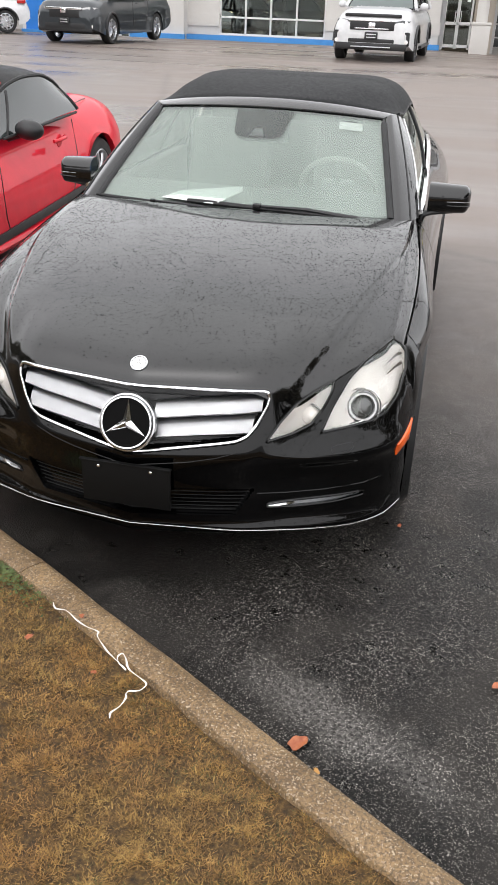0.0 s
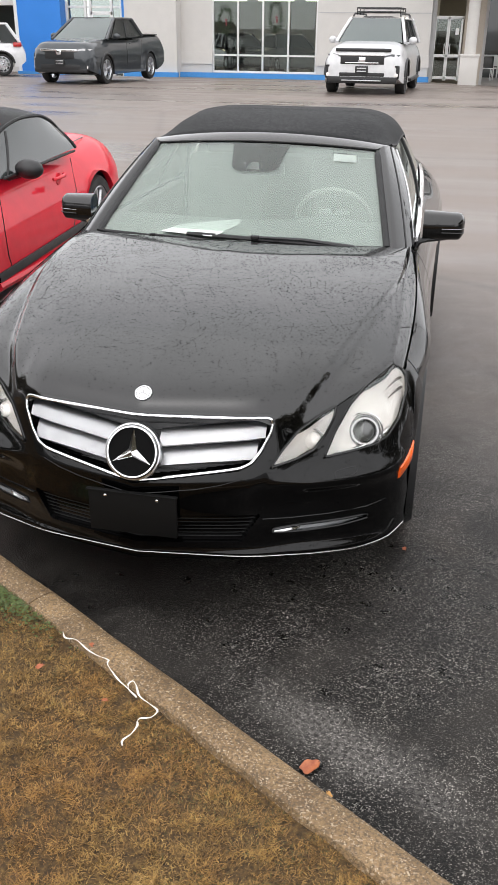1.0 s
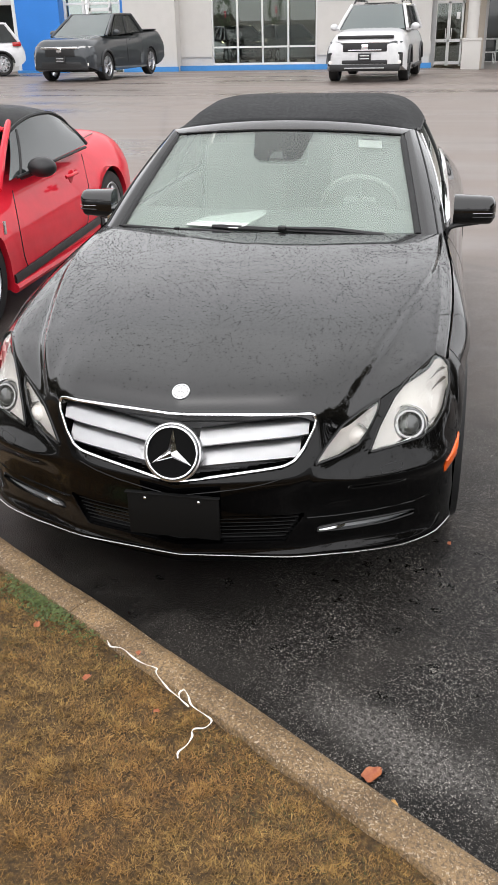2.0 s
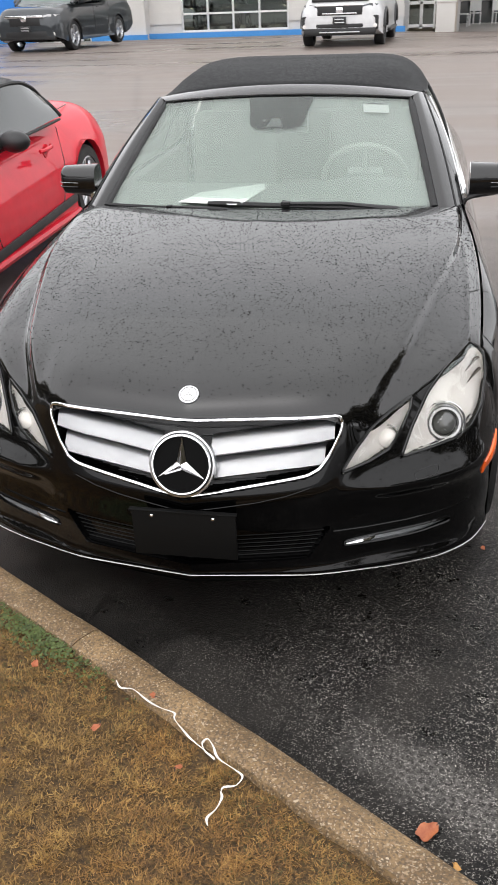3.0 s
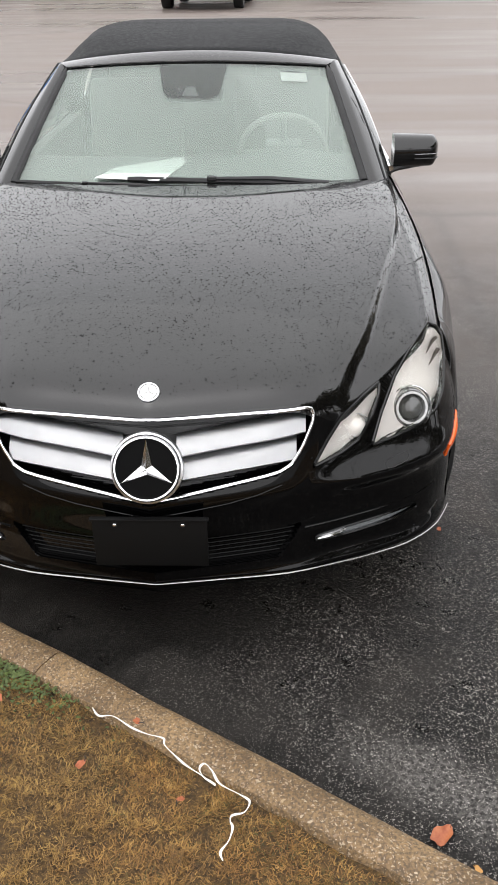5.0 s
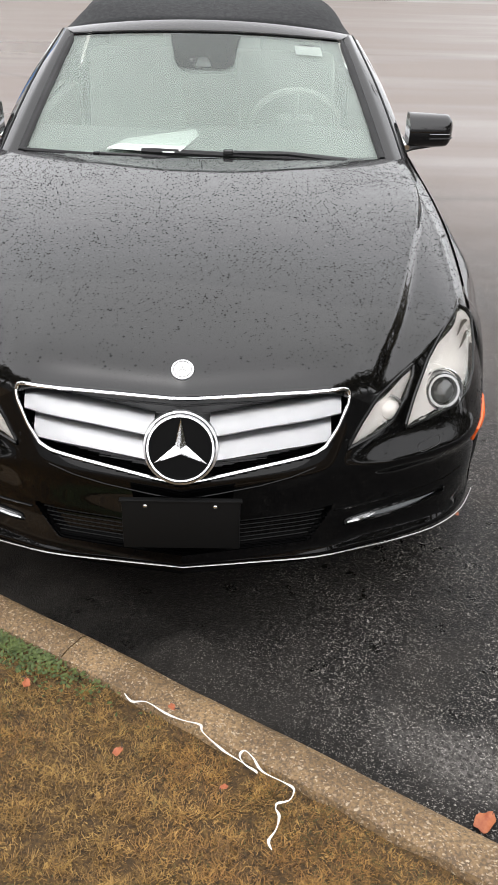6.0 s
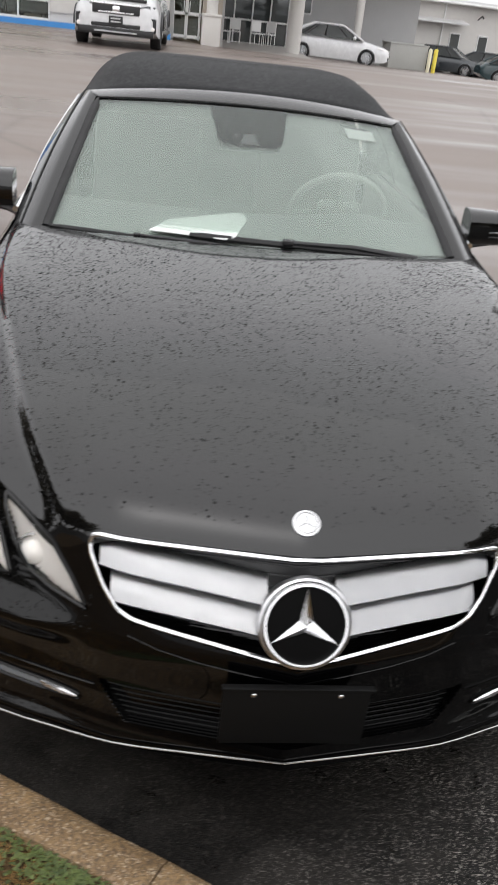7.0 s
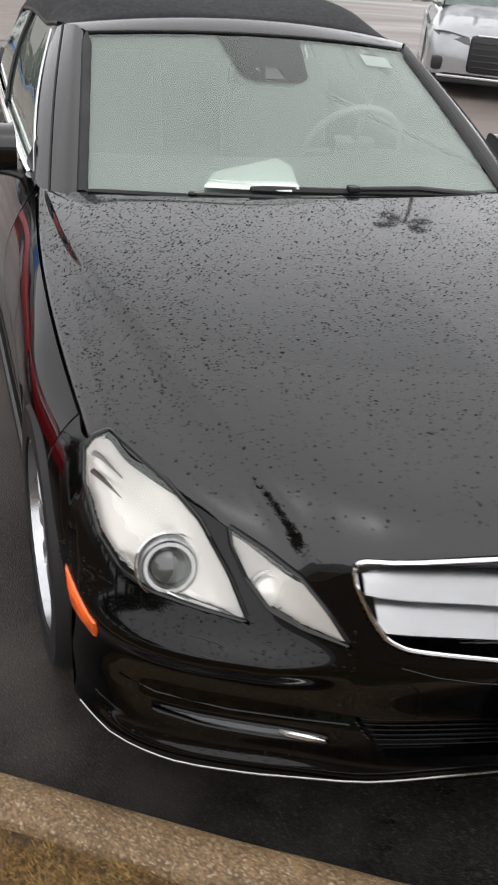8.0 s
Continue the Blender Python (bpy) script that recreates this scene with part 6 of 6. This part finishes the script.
for i, x in enumerate((-7.585, -6.64, -5.69, -4.69)):
    p = part("pane", box((.92, .012, 3.0), (x, WALL_Y + .12, 1.81)), M_SHOPGLASS, win, smooth=0)
    p.visible_shadow = False

# interior of the showroom
block("floor", -14.5, -.2, WALL_Y + .35, 44, -.6, .12, M_TILE, "pale tiled showroom floor", "floor")
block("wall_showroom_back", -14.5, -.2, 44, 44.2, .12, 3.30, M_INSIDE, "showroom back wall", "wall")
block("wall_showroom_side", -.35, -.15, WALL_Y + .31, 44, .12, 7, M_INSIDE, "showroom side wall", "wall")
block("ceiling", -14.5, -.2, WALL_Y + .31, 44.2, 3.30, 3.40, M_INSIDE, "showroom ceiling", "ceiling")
for px in (-12.4, -9.6, -7.4, -5.2):
    lamp_ob = thing("ceiling_lamp", "bright strip lamp in the showroom ceiling", "lamp", group="showroom lamps")
    part("housing", box((1.7, .34, .08), (px, 41, 3.0), .01), M_FRAME, lamp_ob)
    for hx in (-.7, .7):
        part("hanger", tube([(px + hx, 41, 3.04), (px + hx, 41, 3.30)], .008, sides=5), M_FRAME, lamp_ob)
    tube_mat = bpy.data.materials.get("lamp_tube") or bpy.data.materials.new("lamp_tube")
    tube_mat.use_nodes = True
    tube_mat.node_tree.nodes["Principled BSDF"].inputs["Emission Color"].default_value = (1, .88, .60, 1)
    tube_mat.node_tree.nodes["Principled BSDF"].inputs["Emission Strength"].default_value = 14
    part("tube", box((1.6, .26, .06), (px, 41, 2.945)), tube_mat, lamp_ob)
for px, tint in ((-7.0, M_DARK_CAR), (-4.9, M_SILVER)):
    vehicle("display_car", "car on display inside the showroom", "car", pose(px, 34.4, .12, 0, 0, 30), 4.4,
            ([0, .12, .4, .9, 2, 3.6, 4.2, 4.4], [.66, .78, .88, .90, .90, .90, .84, .74]),
            ([0, .10, .4, .9, 1.3, 2.0, 3.4, 4.1, 4.4], [.56, .72, .84, .92, .98, 1.0, 1.02, 1.0, .8]),
            ([0, .3, .6, 3.8, 4.2, 4.4], [.30, .22, .20, .20, .28, .42]),
            (.92, 3.5), .33, tint, (1.25, 4.0, 2.0, 3.2, .80, .58, 1.47, (.2, .55)), None, square=.28, spokes=5)


def wreath(x, z):
    ob = thing("wreath", "dark green holiday wreath with red bow on the window", "wreath", pose(x, WALL_Y + .10, z), "holiday wreaths")
    bm = bmesh.new()
    rng = random.Random(int(x * 100))
    for k in range(220):
        a = rng.uniform(0, 2 * math.pi)
        r = .36 + rng.gauss(0, .055)
        p = Vector((r * .62 * math.cos(a), rng.uniform(-.06, .03), r * 1.15 * math.sin(a)))
        d = Vector((rng.uniform(-1, 1), rng.uniform(-1, .2), rng.uniform(-1, 1))).normalized() * rng.uniform(.05, .10)
        tube([tuple(p), tuple(p + d)], [.014, .003], bm, 4)
    part("foliage", bm, M_WREATH, ob)
    part("bow", box((.05, .03, .14), (.05, -.06, -.12), .012, box((.09, .03, .05), (.04, -.06, .0), .012)), M_REDBOW, ob)


wreath(-7.60, 2.05)
wreath(-5.70, 2.15)

# blue pillar and the glazed corner beside it
block("pillar_blue", -15.60, -13.85, WALL_Y - .5, WALL_Y + .5, -.6, 7.0, M_BLUE, "tall blue clad entrance pillar", "pillar")
block("wall_base_blue_left", -15.75, -13.75, WALL_Y - .62, WALL_Y - .505, -.6, .20, M_BLUE_KERB, "blue painted kerb at the pillar", "kerb")
block("trim_white_edge", -15.73, -15.60, WALL_Y - .52, WALL_Y + .5, -.6, 7.0, M_FRAME, "white edge strip of the blue pillar", "trim")
block("trim_blue_edge", -11.52, -11.31, WALL_Y - .2, WALL_Y + .3, -.6, 7.0, M_BLUE, "narrow blue strip beside the pier", "trim")
win2 = thing("window_2", "glazed entrance with white frames", "window", kind="structure")
for x in (-13.80, -13.05, -12.85, -12.0, -11.60):
    part("mullion", box((.10, .12, 6.9), (x, WALL_Y + .05, 3.0), .01), M_FRAME, win2)
for z in (1.05, 2.45, 3.2):
    part("transom", box((2.5, .10, .08), (-12.86, WALL_Y + .05, z), .01), M_FRAME, win2)
for x0, x1 in ((-13.75, -13.10), (-12.80, -12.05), (-11.95, -11.65)):
    p = part("pane", box((x1 - x0, .012, 6.8), ((x0 + x1) / 2, WALL_Y + .08, 3.0)), M_SHOPGLASS, win2, smooth=0)
    p.visible_shadow = False
part("door_frame", box((.09, .05, 2.1), (-12.78, WALL_Y - .02, 1.25), .01, box((.09, .05, 2.1), (-11.98, WALL_Y - .02, 1.25), .01, box((.9, .05, .12), (-12.38, WALL_Y - .02, 2.24), .01, box((.9, .05, .22), (-12.38, WALL_Y - .02, .30), .01)))), M_FRAME, win2)
# white wing on the far left, with dark glass under a soffit
block("wall_far_left", -30, -16.1, 36.0, 36.3, -.8, .30, M_STUCCO, "low white wall of the far wing")
block("wall_far_left_top", -30, -16.1, 34.5, 36.3, 2.55, 7, M_STUCCO, "white fascia of the far wing")
win3 = thing("window_3", "dark tinted glazing of the far wing", "window", kind="structure")
part("pane", box((13.9, .03, 2.3), (-23.05, 36.1, 1.4)), M_STORE, win3, smooth=0)
for i in range(10):
    part("mullion", box((.06, .10, 2.3), (-29.5 + i * 1.45, 36.05, 1.4), .01), M_DARKFRAME, win3)

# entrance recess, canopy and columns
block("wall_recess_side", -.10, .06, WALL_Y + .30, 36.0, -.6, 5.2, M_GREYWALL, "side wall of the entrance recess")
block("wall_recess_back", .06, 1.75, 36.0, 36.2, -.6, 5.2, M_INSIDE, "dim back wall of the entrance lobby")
door = thing("door_1", "glazed double entrance doors in pale frames", "door", kind="structure")
for x in (.02, .46, .50, .94):
    part("stile", box((.07, .06, 2.1), (x + .03, WALL_Y + .45, 1.17), .008), M_FRAME, door)
for z in (.22, .95, 2.19, 2.85):
    part("rail", box((1.05, .06, .10), (.51, WALL_Y + .45, z), .008), M_FRAME, door)
for x in (.27, .75):
    p = part("pane", box((.40, .012, 1.95), (x, WALL_Y + .46, 1.2)), M_SHOPGLASS, door, smooth=0)
    p.visible_shadow = False
    part("door_handle", tube([(x + (.14 if x < .5 else -.14), WALL_Y + .38, .95), (x + (.14 if x < .5 else -.14), WALL_Y + .38, 1.35)], .015, sides=6), M_SATIN, door)
lobby = thing("ceiling_lamp", "bright strip lamp in the lobby ceiling", "lamp", group="showroom lamps")
part("housing", box((.8, .3, .06), (.9, 34.2, 2.98), .01), M_FRAME, lobby)
part("tube", box((.7, .24, .05), (.9, 34.2, 2.93)), tube_mat, lobby)
for hx in (.6, 1.2):
    part("hanger", tube([(hx, 34.2, 3.0), (hx, 34.2, 3.56)], .008, sides=5), M_FRAME, lobby)
part("notice", box((.12, .004, .22), (.82, WALL_Y + .448, 1.75)), M_PAPER, door)
block("wall_recess_pier", 1.05, 1.75, WALL_Y + .35, WALL_Y + .75, -.6, 5.2, plain("tan_stucco", (.42, .37, .31), .8, 0, 30, .08, .2), "tan stucco pier in the recess")
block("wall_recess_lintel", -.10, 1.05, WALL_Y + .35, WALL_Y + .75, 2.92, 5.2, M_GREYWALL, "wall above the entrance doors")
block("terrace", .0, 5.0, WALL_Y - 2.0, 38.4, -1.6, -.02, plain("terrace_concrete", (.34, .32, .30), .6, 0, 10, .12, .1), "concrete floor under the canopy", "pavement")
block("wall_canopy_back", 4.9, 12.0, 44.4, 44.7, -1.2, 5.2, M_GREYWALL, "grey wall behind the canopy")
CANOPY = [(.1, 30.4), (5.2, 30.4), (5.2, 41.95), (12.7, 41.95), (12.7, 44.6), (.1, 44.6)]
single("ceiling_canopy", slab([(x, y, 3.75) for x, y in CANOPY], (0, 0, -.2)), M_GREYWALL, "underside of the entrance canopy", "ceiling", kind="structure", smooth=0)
for (xa, ya), (xb, yb) in zip(CANOPY[:4], CANOPY[1:5]):
    side = Vector((yb - ya, xa - xb, 0)).normalized() * .15
    single("fascia_canopy", slab([(xa, ya, 3.45), (xb, yb, 3.45), (xb, yb, 5.6), (xa, ya, 5.6)], side), M_STUCCO, "white stucco face of the canopy", "wall", kind="structure", smooth=0)
win4 = thing("window_4", "dark storefront glazing under the canopy", "window", kind="structure")
part("pane", box((3.1, .03, 3.3), (3.35, 38.2, 1.65)), M_STORE, win4, smooth=0)
for x in (1.85, 2.6, 3.35, 4.1, 4.85):
    part("mullion", box((.06, .10, 3.4), (x, 38.15, 1.65), .01), M_FRAME, win4)
part("transom", box((3.1, .10, .06), (3.35, 38.15, .85), .01), M_FRAME, win4)
block("wall_recess_left", 1.75, 1.85, WALL_Y + .6, 38.3, -.6, 3.55, M_GREYWALL, "wall inside the recess")
block("wall_store_side", 4.9, 5.1, 38.1, 44.4, -.6, 3.55, M_GREYWALL, "grey wall inside the canopy")
win5 = thing("window_5", "small dark window in the grey wall", "window", kind="structure")
part("window_frame", box((.9, .06, 1.0), (6.3, 44.37, 1.75), .01), M_FRAME, win5)
part("pane", box((.78, .06, .88), (6.3, 44.355, 1.75)), M_STORE, win5, smooth=0)


def column(name, x, y, z0, z1, base_h, base_w, r, label):
    ob = thing(name, label, "column", pose(x, y, z0), "canopy columns")
    if base_h:
        part("pedestal", box((base_w, base_w, base_h - .06), (0, 0, (base_h - .06) / 2), .015), M_STUCCO, ob)
        part("pedestal_cap", box((base_w + .05, base_w + .05, .08), (0, 0, base_h - .04), .02), M_STUCCO, ob)
    up = Matrix.Rotation(radians(-90), 4, "Y")
    part("shaft", lathe([(r, base_h), (r, z1 - z0)], None, up, 28), M_STUCCO, ob)
    return ob


column("column", 1.32, 31.0, .06, 3.5, .99, .62, .19, "white round column on a square stucco pedestal")
column("column", 4.58, 33.9, -.10, 3.55, 0, 0, .27, "plain white round canopy column")
column("column", 8.65, 42.2, -.45, 3.55, 0, 0, .18, "plain pale canopy column beyond the saloon")

# white chairs by the glazing
def patio_chair():
    ob = thing("patio_chair", "white metal patio chair by the glazing", "chair", pose(2.6, 36.9, -.02), "patio chairs")
    part("seat", box((.44, .42, .03), (0, 0, .44), .01), M_FRAME, ob)
    part("backrest", box((.44, .03, .40), (0, .20, .70), .01), M_FRAME, ob)
    for sx in (-.2, .2):
        for sy in (-.19, .19):
            part("leg", tube([(sx, sy, 0), (sx, sy, .44 if sy < 0 else .90)], .014, sides=6), M_FRAME, ob)
    return ob


chair = patio_chair()
for cx, cy, ca in ((3.5, 36.8, 20), (4.0, 37.2, -30), (2.1, 36.2, 80)):
    copy_thing(chair, pose(cx, cy, -.02, 0, 0, ca))

# white service building and street furniture on the far right
FAR = pose(12.6, 51.5, -1.3, 0, 0, 18)
far_b = thing("service_building", "long white metal service building with small dark windows", "building", FAR)
part("wall", box((34, 10, 4.0), (16.5, 5, 2.0)), M_STUCCO, far_b, smooth=0)
part("roof", slab([(-.6, -.5, 3.95), (33.8, -.5, 3.95), (33.8, 5, 4.5), (-.6, 5, 4.5)], (0, 0, .14)), M_METALROOF, far_b, smooth=0)
part("roof", slab([(-.6, 10.5, 3.95), (33.8, 10.5, 3.95), (33.8, 5, 4.5), (-.6, 5, 4.5)], (0, 0, .14)), M_METALROOF, far_b, smooth=0)
part("awning", slab([(.4, -.02, 3.0), (4.6, -.02, 3.0), (4.6, -.7, 2.84), (.4, -.7, 2.84)], (0, 0, .07)), M_METALROOF, far_b, smooth=0)
part("gutter", tube([(-.6, -.55, 3.9), (33.8, -.55, 3.9)], .07, sides=8), M_FRAME, far_b)
for i in range(9):
    wn_ = thing("window", "", "")
    wn_.parent = far_b
    part("frame", box((.72, .08, 1.08), (4.2 + i * 2.0, -.02, 1.85), .01), M_FRAME, wn_, smooth=0)
    part("pane", box((.6, .08, .96), (4.2 + i * 2.0, -.035, 1.85)), M_STORE, wn_, smooth=0)
for i in range(4):
    part("downpipe", tube([(3.2 + i * 6, -.08, 3.85), (3.2 + i * 6, -.08, .2)], .05, sides=6), M_FRAME, far_b)
    part("wall_lamp", tube([(5.6 + i * 6, -.05, 3.2), (5.6 + i * 6, -.4, 3.4), (5.6 + i * 6, -.55, 3.28)], .045, sides=6), M_DARKFRAME, far_b)
ub = thing("utility_box", "large grey enclosure wall beside a yellow bollard", "enclosure", pose(11.35, 42.6, lot(11, 42) - .02, 0, 0, 12))
part("cabinet", box((2.0, .9, 1.05), (0, .45, .53), .02), M_BOXGREY, ub)
part("lid", box((2.06, .96, .05), (0, .45, 1.08), .01), M_BOXGREY, ub)
bo = thing("bollard", "yellow painted steel bollard", "bollard", pose(12.75, 42.9, lot(12.7, 43) - .02))
part("post", lathe([(.10, 0), (.10, 1.02), (.08, 1.07), (.001, 1.10)], None, Matrix.Rotation(radians(-90), 4, "Y"), 20), M_YELLOW, bo)
bo2 = thing("bollard", "pale cream painted steel bollard", "bollard", pose(12.42, 42.7, lot(12.4, 43) - .02))
part("post", lathe([(.09, 0), (.09, 1.0), (.07, 1.05), (.001, 1.08)], None, Matrix.Rotation(radians(-90), 4, "Y"), 20), plain("cream_paint", (.72, .68, .5), .5), bo2)

# parking lot lamp: pole with four heads set crosswise
post = thing("lot_lamp", "tall dark steel lamp post with four box heads", "lamp post", pose(12.0, 19.8, lot(12, 19.8) - .02, 0, 0, 12))
part("footing", lathe([(.32, 0), (.32, .72), (.29, .76), (.001, .76)], None, Matrix.Rotation(radians(-90), 4, "Y"), 24), M_GREYWALL, post)
part("pole", tube([(0, 0, .7), (0, 0, 9.95)], [.085, .055], sides=12, up=(1, 0, 0)), M_DARKFRAME, post)
for k in range(4):
    m = Matrix.Rotation(radians(90 * k), 4, "Z")
    part("lamp_arm", tube([tuple(m @ Vector((.03, 0, 9.88))), tuple(m @ Vector((.45, 0, 9.92)))], .03, sides=8), M_DARKFRAME, post)
    part("lamp_head", box((.62, .36, .17), tuple(m @ Vector((.72, 0, 9.94))), .02, turn=m), M_DARKFRAME, post)
